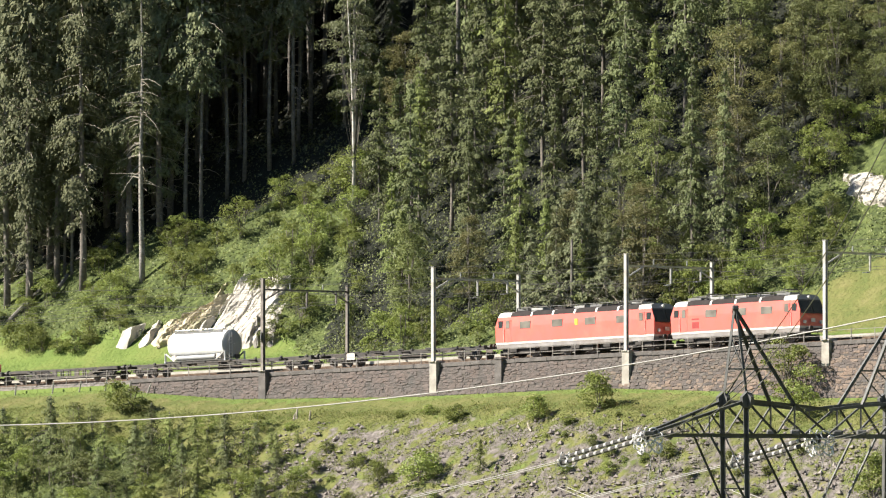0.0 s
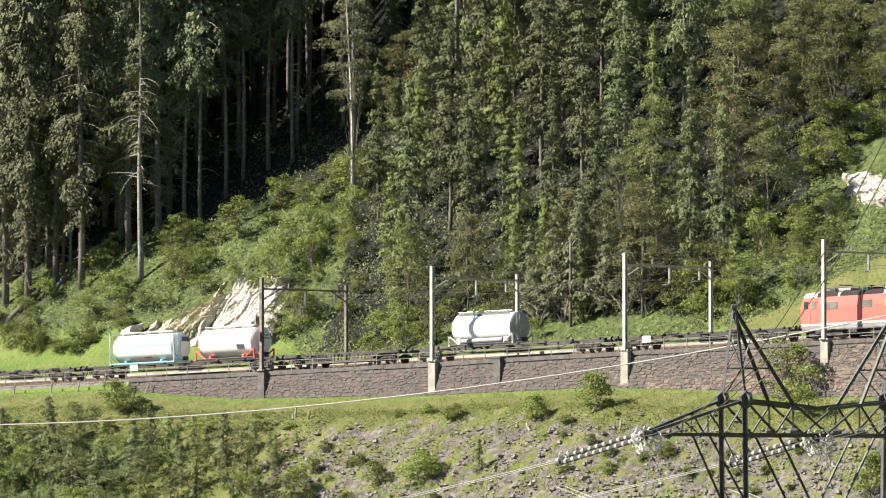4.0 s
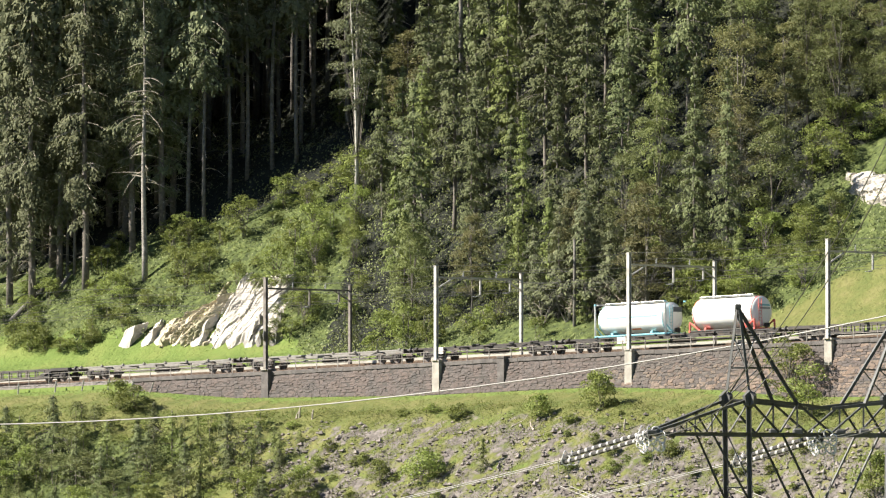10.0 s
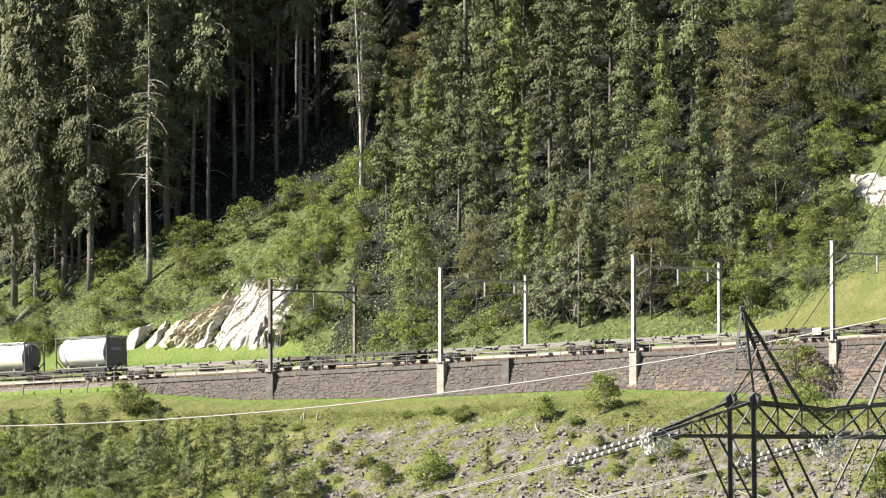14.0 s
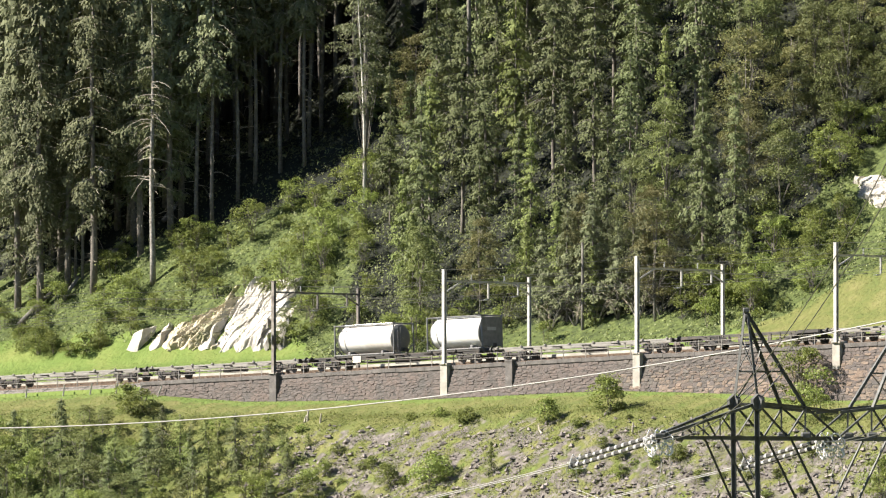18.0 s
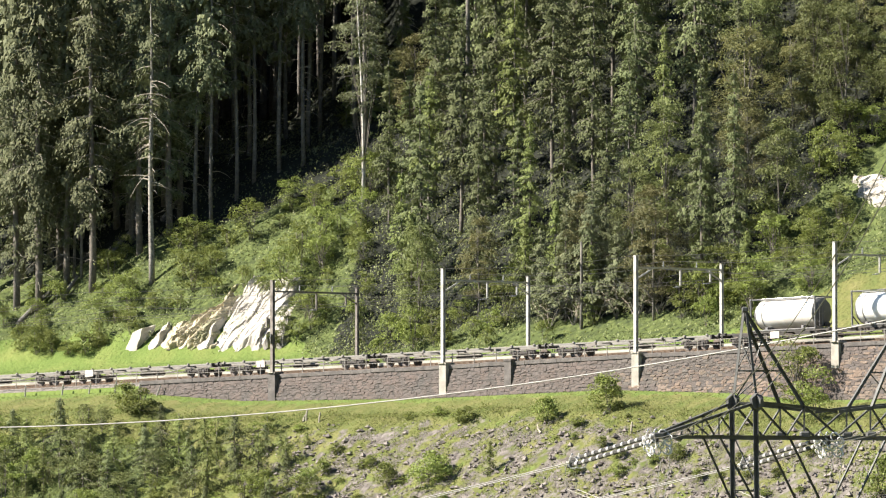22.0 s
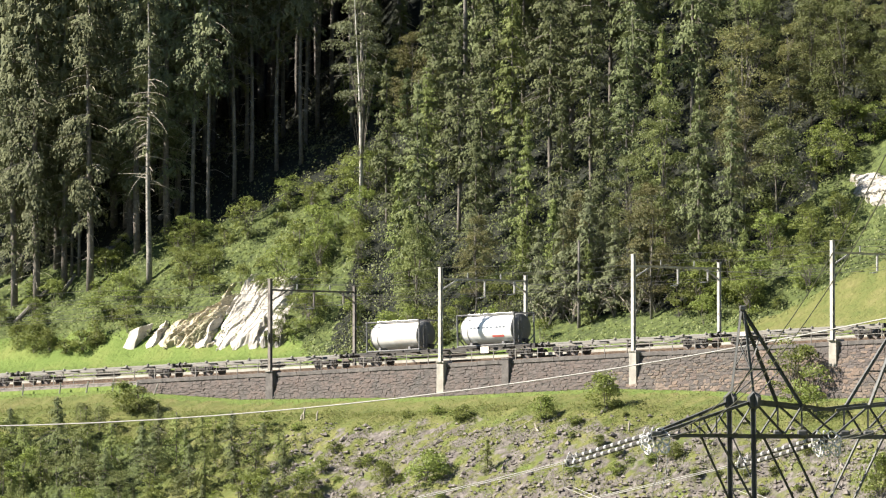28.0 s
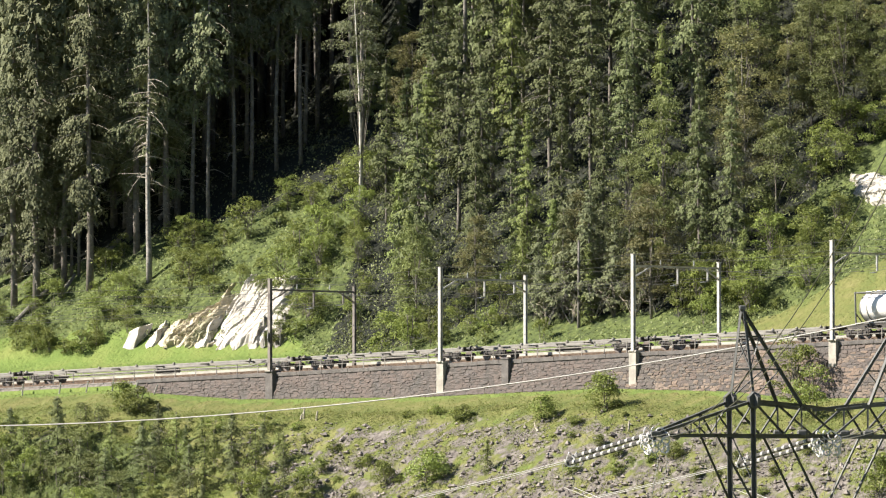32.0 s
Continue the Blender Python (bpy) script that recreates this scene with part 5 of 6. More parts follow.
make_scree()
for k, spot in enumerate(((8.31, 612.40), (10.47, 611.00), (12.14, 609.50), (14.05, 608.40), (15.70, 606.70), (13.14, 610.80), (17.59, 605.40))):
    dead_shrub(spot, 3.2 + 0.5 * (k % 3), k)
rng = random.Random(17)
for spot, length, turn in (((5.33, 578.50), 1.6, 0.3), ((7.14, 576.40), 1.3, 1.8), ((4.36, 571.90), 2.0, 0.5), ((-12.53, 597.90), 1.2, 1.4), ((31.09, 547.10), 1.6, 0.2), ((-6.65, 581.60), 2.2, 0.8)):
    ob = tagged(solid("driftwood", Shape().path([(0, 0, 0), (length * 0.5, 0.08, 0.12), (length, 0, 0.3)], 0.09, 6, 0.04), DEADWOOD), "bleached broken branch lying on the stony slope", "dead branch")
    ob.matrix_basis = Matrix.Translation((*spot, ground_z(*spot) + 0.05)) @ Matrix.Rotation(turn, 4, "Z") @ Matrix.Rotation(-0.3, 4, "Y")
for spot, high in (((-34.57, 608.30), 1.7), ((-11.17, 596.30), 0.8), ((-12.29, 598.00), 0.9), ((14.29, 569.90), 0.9)):
    ob = tagged(solid("tree_stump", Shape().path([(0, 0, -0.3), (0.02, 0, high * 0.5), (0.08, 0.03, high)], 0.22 if high > 1 else 0.1, 8, 0.16 if high > 1 else 0.06), DEADWOOD), "pale broken tree stump on the slope", "stump")
    ob.location = (*spot, ground_z(*spot))
for spot, length, turn in (((-32.82, 668.00), 5.5, 0.95), ((-40.71, 667.10), 6.0, 0.6), ((-27.39, 671.50), 4.0, 0.7), ((-36.43, 666.30), 3.0, 0.9)):
    ob = tagged(solid("fallen_trunk", Shape().path([(0, 0, 0.1), (length / 2, 0, 0.25), (length, 0.1, 0.2)], 0.24, 8, 0.15), GREYWOOD), "fallen grey tree trunk at the forest edge", "fallen tree")
    x, y = spot
    far = (x + length * math.cos(turn), y + length * math.sin(turn))
    ob.matrix_basis = Matrix.Translation((x, y, ground_z(x, y) + 0.15)) @ Matrix.Rotation(turn, 4, "Z") @ Matrix.Rotation(-math.atan2(ground_z(*far) - ground_z(x, y), length), 4, "Y")
# ---- the train ----
def section_body(profile, length, ends=None):
    """A body of one cross-section (y, z) along x; ends moves the end rings by height."""
    s = Shape()
    w = len(profile)
    rows = []
    for sx in (-1, 1):
        rows.append([(sx * (length / 2 + (ends(z) if ends else 0)), y, z) for y, z in profile])
    s.add(rows[0] + rows[1], [(k, w + k, w + (k + 1) % w, (k + 1) % w) for k in range(w)])
    return s.add(rows[0] + rows[1], [tuple(range(w))[::-1], tuple(range(w, 2 * w))])


def make_bogie(parent, x, axles, gap, radius, base=0.0):
    """A bogie with its wheels."""
    span = gap * (axles - 1)
    s = Shape()
    for y in (-1.0, 1.0):
        s.box((x, y, radius + 0.12), (span + 1.1, 0.12, 0.2), 0.03)
        for k in range(axles):
            a = x - span / 2 + gap * k
            s.box((a, y * 1.04, radius), (0.34, 0.2, 0.3), 0.04)
            for dx in (-0.3, 0.3):
                s.tube((a + dx, y * 1.02, radius + 0.02), (a + dx, y * 1.02, radius + 0.3), 0.09)
    s.box((x, 0, radius + 0.15), (0.5, 2.0, 0.22), 0.03)
    bogie = part("bogie", s, SOOT, parent, "dark bogie frame with axle boxes")
    for k in range(axles):
        a = x - span / 2 + gap * k
        wheel = Shape()
        for y in (-0.75, 0.75):
            wheel.tube((a, y - 0.065, radius), (a, y + 0.065, radius), radius, sides=20)
            wheel.tube((a, y - 0.09, radius), (a, y + 0.09, radius), 0.2, sides=10)
        wheel.tube((a, -0.8, radius), (a, 0.8, radius), 0.08)
        part("wheelset", wheel, WHEEL, bogie)
    return bogie


def make_buffers(parent, half, z=1.05):
    for sx in (-1, 1):
        for y in (-0.87, 0.87):
            part("buffer", Shape().tube((sx * (half - 0.6), y, z), (sx * (half - 0.06), y, z), 0.11).tube((sx * (half - 0.06), y, z), (sx * half, y, z), 0.24, sides=14), DARKSTEEL, parent)
        part("coupling", Shape().box((sx * (half - 0.25), 0, z - 0.05), (0.5, 0.16, 0.2), 0.03).tube((sx * (half - 0.1), 0, z - 0.05), (sx * (half - 0.1), 0, z - 0.5), 0.04), DARKSTEEL, parent)


def make_locomotive(label, length, bogies, seed, windows):
    loco = tagged(new("locomotive"), label, "locomotive", group="locomotives of the train")
    half = length / 2
    cab = lambda z: float(np.interp(z, [0.9, 1.9, 2.4, 3.4, 4.0], [-0.25, 0.0, -0.03, -0.42, -0.7]))
    W = 1.475
    part("body", section_body([(-W, 1.28), (-W, 2.6), (-W + 0.061, 3.42), (W - 0.061, 3.42), (W, 2.6), (W, 1.28)], length, cab), RED, loco, "bright red painted body")
    part("stripe", section_body([(-W - 0.006, 1.13), (-W - 0.006, 1.3), (W + 0.006, 1.3), (W + 0.006, 1.13)], length + 0.012, cab), CREAM, loco, "pale grey stripe")
    part("skirt", section_body([(-W + 0.02, 0.82), (-W + 0.02, 1.14), (W - 0.02, 1.14), (W - 0.02, 0.82)], length - 0.02, cab), UNDER, loco, "weathered grey skirt")
    # the sloping roof edge: dark panels between pale ribs, pale over the cabs
    def roof(a, b, material, name):
        prof = [(-W + 0.055, 3.41), (-W + 0.2, 3.73), (-0.8, 3.85), (0.8, 3.85), (W - 0.2, 3.73), (W - 0.055, 3.41)]
        s = Shape()
        rows = [[(x + (math.copysign(1, x) * cab(z) if abs(x) > half - 0.01 else 0), y, z) for y, z in prof] for x in (a, b)]
        n = len(prof)
        s.add(rows[0] + rows[1], [(k, n + k, n + k + 1, k + 1) for k in range(n - 1)] + [tuple(range(n))[::-1], tuple(range(n, 2 * n))])
        return part(name, s, material, loco)
    c = 1.75
    roof(-half, -half + c, ROOFPALE, "cab_roof")
    roof(half - c, half, ROOFPALE, "cab_roof")
    count = 6 if length > 16 else 4
    step = (length - 2 * c) / count
    for k in range(count):
        roof(-half + c + step * k + 0.09, -half + c + step * (k + 1) - 0.09, ROOFGREY, "roof_panel")
        roof(-half + c + step * k - 0.09, -half + c + step * k + 0.09, ROOFPALE, "roof_rib")
    roof(half - c - 0.09, half - c, ROOFPALE, "roof_rib")
    # roof gear
    rng = random.Random(seed)
    for k in range(count + 1):
        x = -half + c + step * (k + 0.2) * 0.9
        part("roof_box", Shape().box((x, rng.uniform(-0.3, 0.3), 3.94), (step * 0.55, 1.3, 0.22), 0.04), rng.choice((FRAMEGREY, ROOFPALE, ROOFGREY)), loco)
    busbar = Shape().tube((-half + 2, -0.75, 4.14), (half - 2, -0.75, 4.14), 0.03, sides=5)
    for k in range(count * 2):
        x = -half + 2 + (length - 4) * k / (count * 2 - 1)
        busbar.tube((x, -0.75, 3.82), (x, -0.75, 4.12), 0.06)
    part("busbar", busbar, DARKSTEEL, loco)
    for sx in (-1, 1):
        x = sx * (half - 3.0)
        s = Shape()
        for y in (-0.55, 0.55):
            s.tube((x + 0.9, y, 3.96), (x - 0.85, y * 0.85, 4.14), 0.03).tube((x - 0.85, y * 0.85, 4.14), (x + 0.7, y * 0.7, 4.3), 0.025)
            s.box((x + 0.7, y, 3.9), (0.3, 0.2, 0.2))
        s.tube((x + 0.7, -0.85, 4.33), (x + 0.7, 0.85, 4.33), 0.04).box((x, 0, 3.9), (2.0, 1.3, 0.06))
        part("pantograph", s, DARKSTEEL, loco, "lowered pantograph")
    # cab fronts: a dark upper band with two panes, lamps below
    for sx in (-1, 1):
        s = Shape()
        zs = (2.3, 3.42)
        pts = [(sx * (half + cab(z) + 0.03), y, z) for z in zs for y in (-W + 0.1, W - 0.1)]
        pts += [(sx * (half + cab(z) - 0.05), y, z) for z in zs for y in (-W + 0.1, W - 0.1)]
        s.add(pts, [(0, 1, 3, 2), (4, 6, 7, 5), (0, 4, 5, 1), (2, 3, 7, 6), (0, 2, 6, 4), (1, 5, 7, 3)])
        front = part("cab_front", s, BLACK, loco, "black cab window band")
        for y in (-0.68, 0.68):
            pane = [(sx * (half + cab(z) + 0.045), y + d, z) for z in (2.45, 3.3) for d in (-0.58, 0.58)]
            back = [(px - sx * 0.03, py, pz) for px, py, pz in pane]
            part("windscreen", Shape().add(pane + back, [(0, 1, 3, 2), (4, 6, 7, 5), (0, 4, 5, 1), (2, 3, 7, 6), (0, 2, 6, 4), (1, 5, 7, 3)]), WINDOW, front)
        for y in (-1.0, 1.0):
            part("headlight", Shape().tube((sx * (half - 0.1), y, 1.62), (sx * (half + 0.04), y, 1.62), 0.14, sides=14), LAMP, loco)
        part("headlight", Shape().tube((sx * (half - 0.55), 0, 3.62), (sx * (half - 0.34), 0, 3.62), 0.12, sides=14), LAMP, loco)
        part("badge", Shape().box((sx * (half - 0.005), 0, 1.75), (0.03, 0.5, 0.3)), CREAM, loco)
        part("snow_plough", Shape().box((sx * (half - 0.45), 0, 0.42), (0.1, 2.5, 0.45), 0.03), DARKSTEEL, loco)
        for side in (-1, 1):
            y = side * (W - 0.012)
            door = part("cab_door", Shape().box((sx * (half - 1.55), y, 2.22), (0.72, 0.05, 1.9), 0.015), RED, loco)
            part("door_window", Shape().box((sx * (half - 1.55), y + side * 0.02, 2.78), (0.42, 0.05, 0.66)), PALEPANE, door)
            part("handrail", Shape().tube((sx * (half - 1.1), y + side * 0.06, 1.3), (sx * (half - 1.1), y + side * 0.06, 2.5), 0.022), CREAM, loco)
            part("cab_window", Shape().box((sx * (half - 0.72), y, 2.8), (0.5, 0.05, 0.6), 0.02), WINDOW, loco)
    for side in (-1, 1):
        y = side * W
        for x in windows:
            part("side_window", Shape().box((x, y - side * 0.01, 2.68), (1.25, 0.06, 0.64), 0.03), PALEPANE, loco)
        part("emblem", Shape().box((0.25, y + side * 0.002, 2.68), (0.34, 0.03, 0.5), 0.01), YELLOW, loco, "small yellow shield")
        if length < 16:
            part("number_bar", Shape().box((-half + 2.8, y + side * 0.002, 2.3), (0.8, 0.02, 0.12)), DARKRED, loco)
            part("vent", Shape().box((-half + 2.8, y + side * 0.001, 1.82), (0.7, 0.04, 0.5), 0.01), DARKRED, loco, "dark red vent grille")
        for k in range(5):
            boxes = Shape().box((-half + 2 + (length - 4) * k / 4, side * 1.2, 0.62), (rng.uniform(0.5, 1.1), 0.4, 0.34), 0.04)
            part("underfloor_box", boxes, SOOT, loco)
    # a dark box added so the space under the body stays dark
    part("underframe", Shape().box((0, 0, 0.6), (length - 2.2, 1.3, 0.62), 0.05), SOOT, loco, "dark box under the body, added to block the view through")
    for x in bogies:
        make_bogie(loco, x, 2, 2.85, 0.62)
        for y in (-1.12, 1.12):
            part("bogie_side", section_body([(y - 0.06, 0.3), (y - 0.06, 0.86), (y + 0.06, 0.86), (y + 0.06, 0.3)], 3.6), SOOT, loco).location.x = x
    make_buffers(loco, half + 0.55)
    return loco


def make_flat(length, kind, seed, board=0.0):
    """A container wagon: two long frames, cross members, pegs, bogies. A pocket wagon has thin rails on posts and is open between."""
    rng = random.Random(seed)
    label = {"flat": "empty dark brown container flat wagon with pegs and low gear", "pocket": "empty pocket wagon with thin side rails on posts", "pale": "empty low container flat wagon with pale side frames", "load": "dark container flat wagon carrying tank containers"}[kind]
    w = tagged(new("flat_wagon"), label, "freight wagon", group="wagons of the train")
    half = length / 2 - 0.6
    end = 2.6
    if kind == "pocket":
        for y in (-1.25, 1.25):
            part("side_rail", Shape().box((0, y, 1.12), (2 * half - 2 * end + 0.3, 0.1, 0.12), 0.01), WAGON, w)
            for k in range(9):
                x = -half + end + 0.4 + (2 * half - 2 * end - 0.8) * k / 8
                part("stanchion", Shape().box((x, y, 0.8), (0.12 if k % 3 else 0.28, 0.1, 0.62), 0.01), WAGON, w)
            part("lower_rail", Shape().box((0, y, 0.46), (2 * half - 2 * end + 0.3, 0.12, 0.14), 0.01), WAGON, w)
        for sx in (-1, 1):
            s = Shape()
            a, b = half, half - end - 1.1
            s.add([(sx * a, y, z) for y in (-1.3, 1.3) for z in (0.95, 1.2)] + [(sx * b, y, z) for y in (-1.3, 1.3) for z in (0.4, 0.6)] + [(sx * (half - end + 0.5), y, z) for y in (-1.3, 1.3) for z in (0.95, 1.2)],
                  [(0, 1, 9, 8), (2, 10, 11, 3), (8, 9, 5, 4), (10, 6, 7, 11), (0, 2, 3, 1), (1, 3, 11, 9), (9, 11, 7, 5), (0, 8, 10, 2), (8, 4, 6, 10), (4, 5, 7, 6)])
            part("end_frame", s, WAGON, w)
        part("floor_plate", Shape().box((0, 0, 0.42), (2 * half - 2 * end, 2.3, 0.06)), SOOT, w)
    else:
        deck = PALEDECK if kind == "pale" else WAGON
        for y in (-1.2, 1.2):
            part("long_frame", Shape().box((0, y, 1.09), (2 * half, 0.1, 0.13), 0.01), deck, w)
            part("truss_rod", Shape().path([(-half + 3.2, y * 0.9, 0.98), (-half + 5.0, y * 0.9, 0.62), (half - 5.0, y * 0.9, 0.62), (half - 3.2, y * 0.9, 0.98)], 0.055, 5), deck, w)
            for k in range(3):
                part("truss_post", Shape().box(((k - 1) * (half - 5.2), y * 0.9, 0.82), (0.09, 0.08, 0.4)), deck, w)
        part("centre_sill", Shape().box((0, 0, 1.0), (2 * half, 0.5, 0.28), 0.02), deck, w)
        n = 7
        for k in range(n):
            part("cross_member", Shape().box((-half + 0.1 + (2 * half - 0.2) * k / (n - 1), 0, 1.03), (0.22, 2.3, 0.15), 0.02), deck, w)
        for k in range(8):
            x = -half + 0.4 + (2 * half - 0.8) * k / 7
            for y in (-1.25, 1.25):
                part("peg", Shape().box((x, y, 1.17), (0.22, 0.2, 0.1), 0.02).box((x, y, 1.2), (0.08, 0.1, 0.14)), DARKSTEEL if kind != "pale" else PALEDECK, w)
        if kind == "flat":
            for k in range(5):
                x = rng.uniform(-half + 0.8, half - 0.8)
                for y in (-1.24,):
                    part("folded_support", Shape().box((x, y, 1.2), (rng.uniform(0.5, 1.1), 0.14, rng.uniform(0.08, 0.16)), 0.02), rng.choice((SOOT, WAGON, DARKSTEEL)), w)
        if board:
            part("label_board", Shape().box((board, -1.33, 0.86), (0.95, 0.03, 0.55), 0.005), CREAM, w, "pale label board")
        part("brake_rod", Shape().tube((-half + 3, -0.6, 0.6), (half - 3, -0.6, 0.6), 0.03).tube((-1.5, 0.5, 0.62), (1.2, 0.5, 0.62), 0.22), SOOT, w)
    part("head_stock", Shape().box((half, 0, 1.02), (0.2, 2.5, 0.34), 0.03), WAGON, w)
    part("head_stock", Shape().box((-half, 0, 1.02), (0.2, 2.5, 0.34), 0.03), WAGON, w)
    for sx in (-1, 1):
        make_bogie(w, sx * (half - 2.0), 2, 1.8, 0.46)
    make_buffers(w, length / 2)
    return w


def make_tank(label, length, radius, shell, frame, style, end=None):
    """A tank container: shell with dished ends, frame, saddle, walkway, fittings; its foot at z = 0."""
    t = tagged(new("tank_container"), label, "tank container", group="tank containers on the train")
    zc = radius + 0.22
    half = length / 2
    sides = 36
    ring = [(math.cos(k * math.tau / sides), math.sin(k * math.tau / sides)) for k in range(sides)]
    inner = half - 0.12
    stations = [(-inner, 0.02), (-inner + 0.03, 0.5), (-inner + 0.1, 0.78), (-inner + 0.2, 0.94), (-inner + 0.34, 1.0), (inner - 0.34, 1.0), (inner - 0.2, 0.94), (inner - 0.1, 0.78), (inner - 0.03, 0.5), (inner, 0.02)]
    s = Shape()
    rows = [[(x, c * radius * r, zc + d * radius * r) for c, d in ring + ring[:1]] for x, r in stations[4:6]]
    s.sheet(rows)
    part("shell", s, shell, t, smooth=True)
    for sx, st in ((-1, stations[:5]), (1, stations[5:])):
        part("dished_end", Shape().sheet([[(x, c * radius * r, zc + d * radius * r) for c, d in ring + ring[:1]] for x, r in st]), end or shell, t, smooth=True)
    for x in ([-inner + 0.36, inner - 0.36] + ([-0.6] if style == "plain" else [-half + 1.15] if style in ("box", "frame", "frame2") else [])):
        part("band", Shape().sheet([[(x + d, c * (radius + 0.015), zc + e * (radius + 0.015)) for c, e in ring + ring[:1]] for d in (-0.05, 0.05)]), frame if style != "plain" else shell, t)
    W, top = 1.22, zc + radius + (0.06 if style != "box" else 0.1)
    bars = []
    full = style in ("frame", "frame2", "box", "blue")
    for sx in (-1, 1):
        for y in (-W, W):
            if style == "blue" and y > 0 and sx > 0:
                continue
            if full:
                bars.append(("corner_post", ((sx * (half - 0.06), y, 0), (sx * (half - 0.06), y, top)), 0.07))
                bars.append(("corner_brace", ((sx * (half - 0.06), y, 0.9), (sx * (half - 0.06), y * 0.25, 0.1)), 0.05))
            else:
                bars.append(("corner_post", ((sx * (half - 0.1), y, 0), (sx * (half - 0.1), y, 0.85)), 0.08))
                bars.append(("corner_brace", ((sx * (half - 0.15), y, 0.8), (sx * (half - 1.2), y, 0.1)), 0.07))
        bars.append(("end_rail", ((sx * (half - 0.06), -W, 0.08), (sx * (half - 0.06), W, 0.08)), 0.08))
        if full and not (style == "blue" and sx > 0):
            bars.append(("end_rail", ((sx * (half - 0.06), -W, top), (sx * (half - 0.06), W, top)), 0.06))
    for y in (-W, W):
        bars.append(("bottom_rail", ((-half, y, 0.08), (half, y, 0.08)), 0.075))
        if full and style != "blue":
            bars.append(("top_rail", ((-half, y, top), (half, y, top)), 0.05))
    for name, (a, b), r in bars:
        part(name, Shape().tube(a, b, r, sides=6), STEEL if style == "blue" and a[2] != b[2] and name == "corner_post" or style == "blue" and a[2] > 1 else DARKSTEEL if name == "bottom_rail" and style in ("red", "plain") else frame, t)
    for sx in (-1, 1):
        for y in (-W, W):
            for z in (0.07,) + ((top,) if full else ()):
                part("corner_casting", Shape().box((sx * (half - 0.09), y, z), (0.18, 0.17, 0.14), 0.02), frame, t)
    for x in (-half * 0.55, half * 0.55):
        part("saddle", Shape().box((x, 0, 0.2), (0.3, 2.2, 0.3), 0.03), frame, t)
    walk_ = Shape().box((0, -0.35, zc + radius + 0.05), (length - 1.4, 0.4, 0.04))
    part("walkway", walk_, STEEL, t)
    part("manhole", Shape().tube((0.4, 0.15, zc + radius - 0.04), (0.4, 0.15, zc + radius + 0.13), 0.3, sides=16), STEEL, t)
    rail = Shape()
    for x in (-half + 0.7, half - 0.7):
        rail.tube((x, -0.6, zc + radius - 0.1), (x, -0.6, zc + radius + 0.14), 0.025)
    rail.tube((-half + 0.7, -0.6, zc + radius + 0.14), (half - 0.7, -0.6, zc + radius + 0.14), 0.025)
    part("top_handrail", rail, STEEL, t)
    ladder = Shape()
    for y in (-0.75, -0.4):
        ladder.tube((half - 0.02, y, 0.2), (half - 0.02, y, top - 0.3), 0.022)
    for k in range(7):
        ladder.tube((half - 0.02, -0.75, 0.4 + 0.28 * k), (half - 0.02, -0.4, 0.4 + 0.28 * k), 0.018)
    part("ladder", ladder, frame, t)
    part("outlet_valve", Shape().tube((half - 0.35, 0.3, 0.42), (half + 0.02, 0.3, 0.34), 0.1).box((half - 0.1, 0.3, 0.36), (0.24, 0.5, 0.36), 0.04), DARKSTEEL, t)
    y = -radius - 0.012
    if style == "blue":
        part("side_stripe", Shape().sheet([[(x, -math.cos(a) * (radius + 0.012), zc + math.sin(a) * (radius + 0.012)) for a in (0.04, 0.17)] for x in (-half + 1.3, half - 1.0)]), CYAN, t, "thin light blue stripe")
        part("warning_plate", Shape().sheet([[(x, -math.cos(a) * (radius + 0.014), zc + math.sin(a) * (radius + 0.014)) for a in (-0.85, -0.72)] for x in (-0.1, 0.9)]), ORANGE, t)
        part("end_plate", Shape().box((half - 0.14, 0.35, zc + 0.62), (0.03, 1.0, 0.4)), LETTER, t)
    if style == "red":
        part("side_plate", Shape().box((half - 1.75, -radius * 0.93, zc - 0.42), (0.9, 0.06, 0.45), m=Matrix.Rotation(0.42, 3, "X")), LETTER, t)
        for z, c in ((0.5, CYAN), (0.25, ENDGREY)):
            part("mark_bar", Shape().box((half - 0.1, 0.1, zc + z), (0.03, 1.2, 0.14)), c, t)
    if style == "box":
        part("end_panel", Shape().box((half - 0.03, 0, zc), (0.05, 2.3, 2 * radius), 0.01), FRAMEGREY, t, "flat grey end panel")
        part("mark_bar", Shape().box((half + 0.006, -0.1, zc + 0.25), (0.02, 1.1, 0.28)), ENDGREY, t)
    if style == "plain":
        part("side_box", Shape().tube((-half + 1.5, -1.15, 0.38), (half - 1.3, -1.15, 0.38), 0.2, sides=12), ENDGREY, t, "grey hose tube")
        for x in (-half + 1.1, half - 0.9):
            part("side_locker", Shape().box((x, -1.18, 0.42), (0.5, 0.12, 0.42), 0.02), CREAM, t)
        part("spill_rail", Shape().box((0, -0.7, zc + radius - 0.12), (length - 1.6, 0.06, 0.16)), FRAMEGREY, t)
    if style == "frame":
        for q in range(9):
            x0 = -half + 1.45 + 0.4 * q + 0.25 * (q > 2) + 0.25 * (q > 5)
            part("mark_bar", Shape().sheet([[(x, -math.cos(a) * (radius + 0.012), zc + math.sin(a) * (radius + 0.012)) for a in (0.05, 0.19)] for x in (x0, x0 + 0.31)]), LETTER, t, "dark lettering bar")
        part("warning_plate", Shape().sheet([[(x, -math.cos(a) * (radius + 0.014), zc + math.sin(a) * (radius + 0.014)) for a in (-0.6, -0.45)] for x in (0.6, 1.9)]), RED, t)
    return t


DECK = 1.16


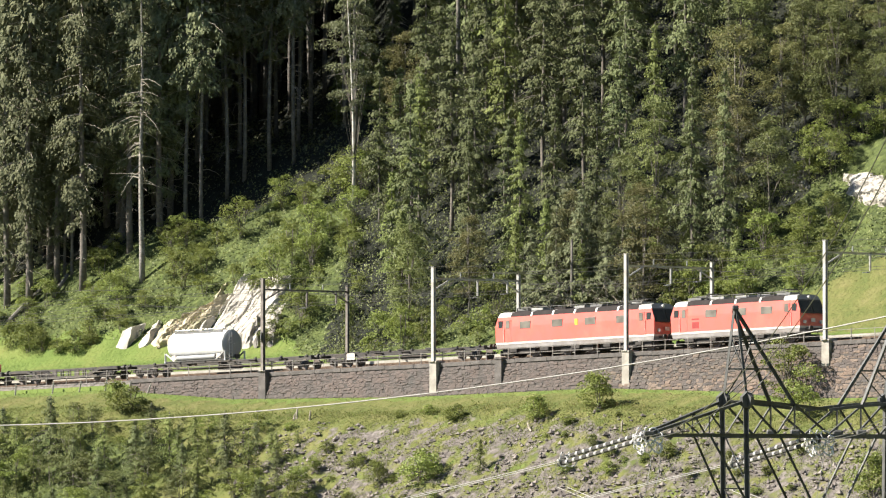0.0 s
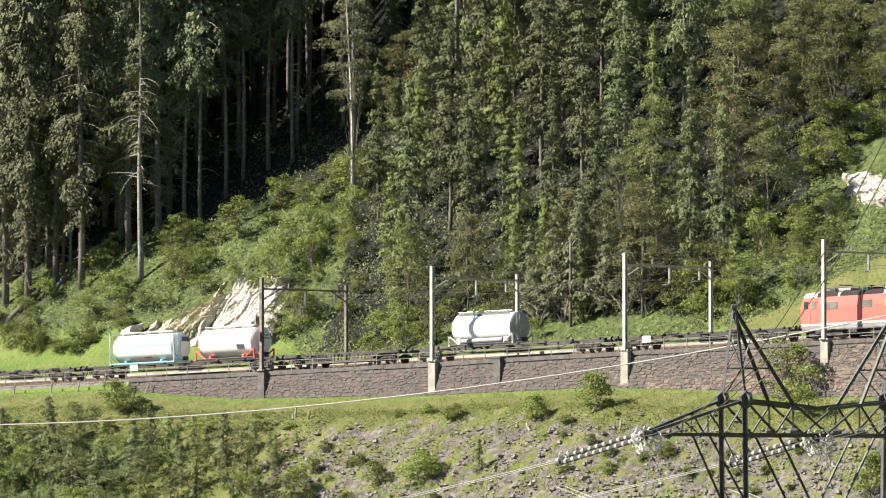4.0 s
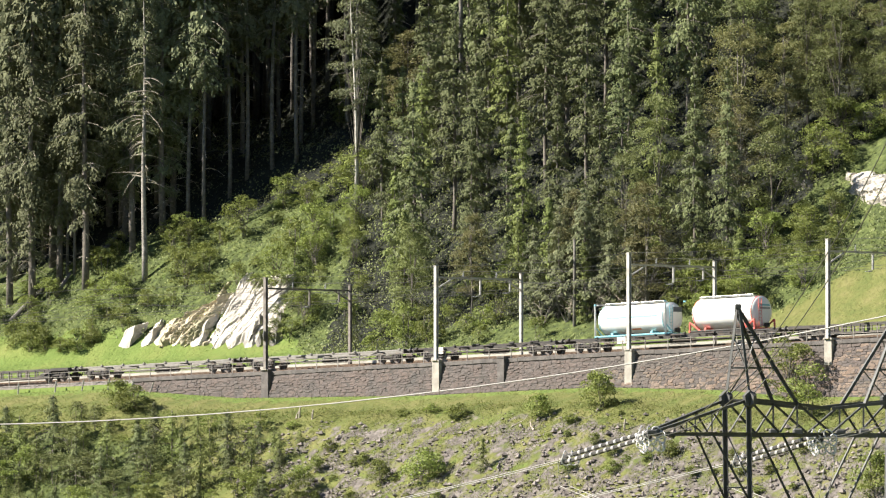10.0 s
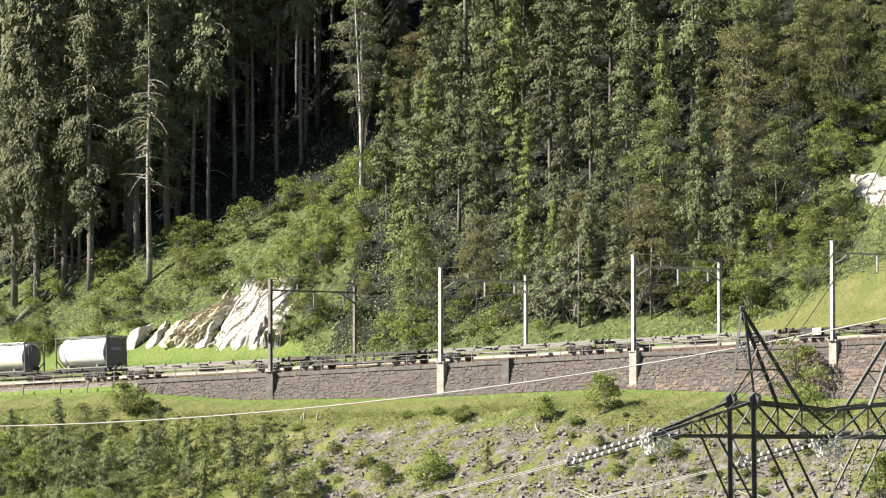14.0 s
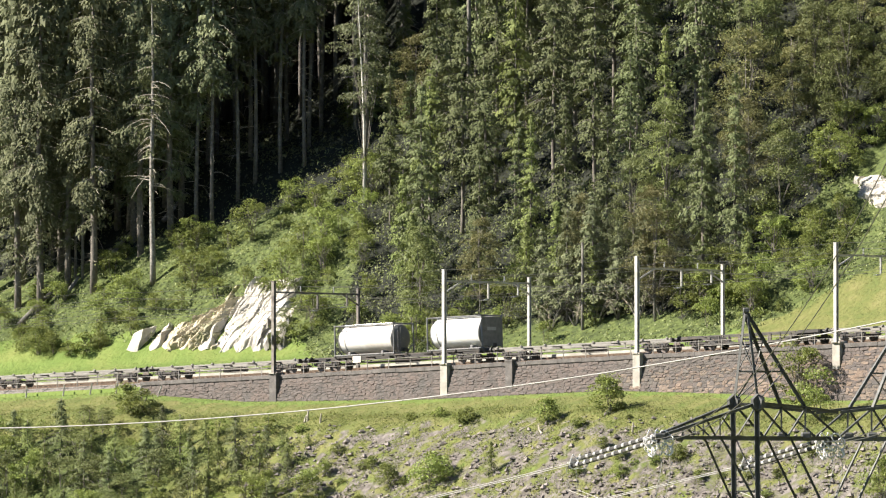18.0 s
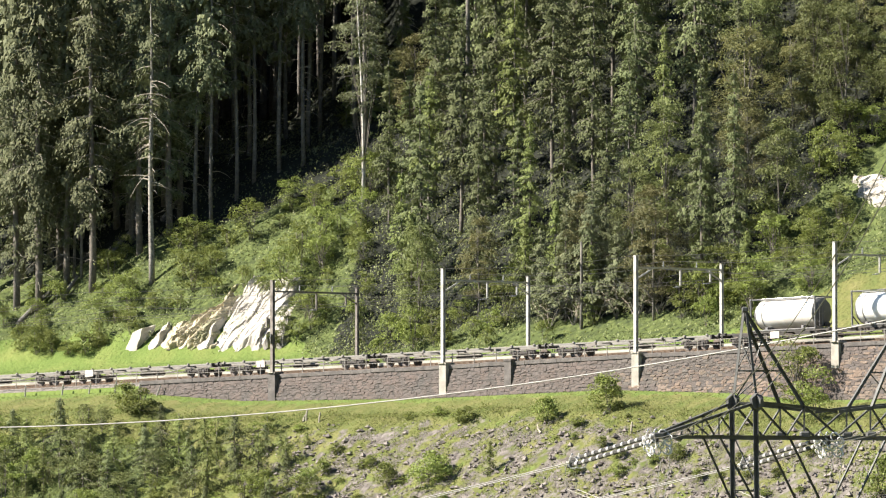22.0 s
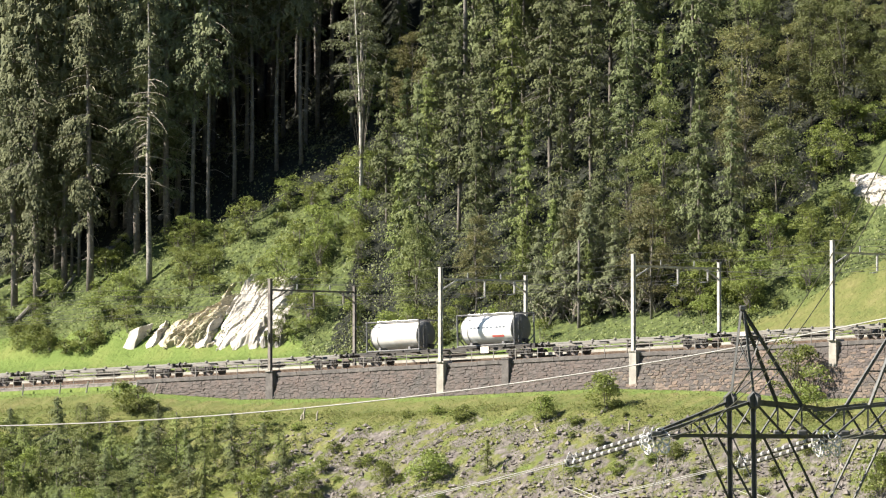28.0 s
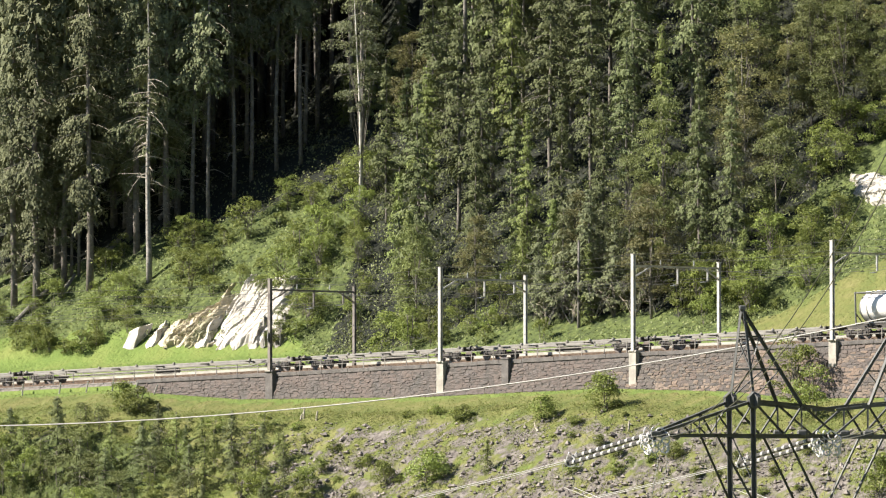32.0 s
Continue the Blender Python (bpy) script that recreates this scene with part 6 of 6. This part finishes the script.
def train_at(t):
    """How far the train has come after t seconds, in metres: it gathers speed all the way."""
    q = t / 32.0
    return 100 * (2.5743 * q + 1.0257 * q ** 2 - 0.1145 * q ** 3 + 0.0469 * q ** 4)


TRAIN = []
TRAIN.append((make_locomotive("red four-axle electric locomotive leading the freight train", 14.2, (-3.95, 3.95), 1, (-2.6, 0.6, 3.4)), 34.0, 0.0))
TRAIN.append((make_locomotive("long red six-axle electric locomotive behind the leading engine", 18.0, (-6.5, 0, 6.5), 2, (-5.5, -1.9, 1.8, 5.3)), 16.3, 0.0))
JOINTS = [6.4, -13.7, -37, -51.5, -76, -93.3, -113.4, -133.5, -149.5, -170.5, -192.1, -211.3, -231, -249.5, -268, -287.5, -310, -330, -350, -370, -404, -424]
BOARDS = {0: -5.8, 3: -5.3, 4: -5.0, 9: -4.4, 12: -3.8, 13: -6.2, 15: 5.1}
KINDS = {0: "flat", 2: "pocket", 4: "flat", 7: "pocket", 1: "load", 3: "load", 9: "load", 15: "load"}
for k, (a, b) in enumerate(zip(JOINTS, JOINTS[1:])):
    TRAIN.append((make_flat(a - b, KINDS.get(k, "pale"), 50 + k, BOARDS.get(k, 0.0)), (a + b) / 2, 0.0))
TRAIN += [
    # the shade on this tank's end is put into its grey
    (make_tank("plain white tank container, its ends coloured grey for shade", 7.4, 1.24, WHITE, STEEL, "plain", ENDGREY), -28.1, DECK),
    (make_tank("white tank container with a light blue frame and stripe", 7.9, 1.22, WHITE, CYAN, "blue"), -68.15, DECK),
    (make_tank("white tank container on a bright red frame", 7.2, 1.26, WHITE, RED, "red"), -58.1, DECK),
    (make_tank("dirty white tank container in a grey frame with rust stains", 7.0, 1.16, DULL, FRAMEGREY, "frame2", DARKEND), -184.9, DECK),
    (make_tank("white tank container with a dark band in a grey frame", 6.4, 1.25, WHITE, FRAMEGREY, "box", DARKEND), -174.4, DECK),
    (make_tank("dull white tank container in a dark frame", 6.2, 1.13, DULL, FRAMEGREY, "frame2", DARKEND), -304.3, DECK),
    (make_tank("white tank container with dark lettering bars in a grey frame", 6.6, 1.2, WHITE, FRAMEGREY, "frame", DARKEND), -293.6, DECK),
]


def motions():
    """The train climbs past from one side to the other."""
    for thing, offset, z in TRAIN:
        walk(thing, [(t, line_pose(offset + train_at(t), 0.0, z - 0.27)) for t in range(0, 33)])


# ---- the stones of the retaining wall ----
def make_stones():
    rng = random.Random(23)
    shapes = []
    for k in range(10):
        s = Shape().box((0, 0, 0), (1, 1, 1), 0.13)
        r = random.Random(k)
        s.v = [(x + r.uniform(-0.12, 0.12), y + r.uniform(-0.1, 0.1), z + r.uniform(-0.12, 0.12)) for x, y, z in s.v]
        shapes.append(s)
    meshes = [s.mesh("stone", STONE) for s in shapes]
    warm = [s.mesh("stone", TANSTONE) for s in shapes]
    rest, tan = Shape(), Shape()
    z, singles = -0.86, 0
    while z > -6.2:
        h = rng.uniform(0.15, 0.3)
        p = -34 + rng.uniform(0, 0.5)
        while p < 83:
            w = rng.uniform(0.2, 0.75)
            if z > -0.62 - wall_h(p) - 0.25:
                zz, hh = z - h / 2 + rng.uniform(-0.07, 0.07), h * rng.uniform(0.75, 1.12)
                m = (Matrix.Translation(at_line(p + w / 2, wall_face(p, zz) + 0.06 + rng.uniform(-0.03, 0.03), zz)) @ Matrix.Rotation(heading(p) + rng.uniform(-0.05, 0.05), 4, "Z")
                     @ Matrix.Rotation(-0.19, 4, "X") @ Matrix.Rotation(rng.uniform(-0.16, 0.16) - 0.03, 4, "Y") @ Matrix.Diagonal((w * 1.05, 0.2, hh * 1.08, 1)))
                k = rng.randrange(10)
                red = rng.random() < 0.6 * min(1, max(0, (p - 19) / 10)) * min(1, max(0.15, (-1.1 - z) / 0.8))
                if 20.6 < p < 37 and singles < 300:
                    piece("stone", (warm if red else meshes)[k], WALL, m)
                    singles += 1
                else:
                    (tan if red else rest).add([m @ Vector(v) for v in shapes[k].v], shapes[k].f)
            p += w
        z -= h
    tagged(part("stonework", rest, STONE, WALL, "dark weathered rubble stones"), kind="stuff")
    tagged(part("stonework", tan, TANSTONE, WALL, "reddish tan rubble stones"), kind="stuff")


make_stones()
motions()
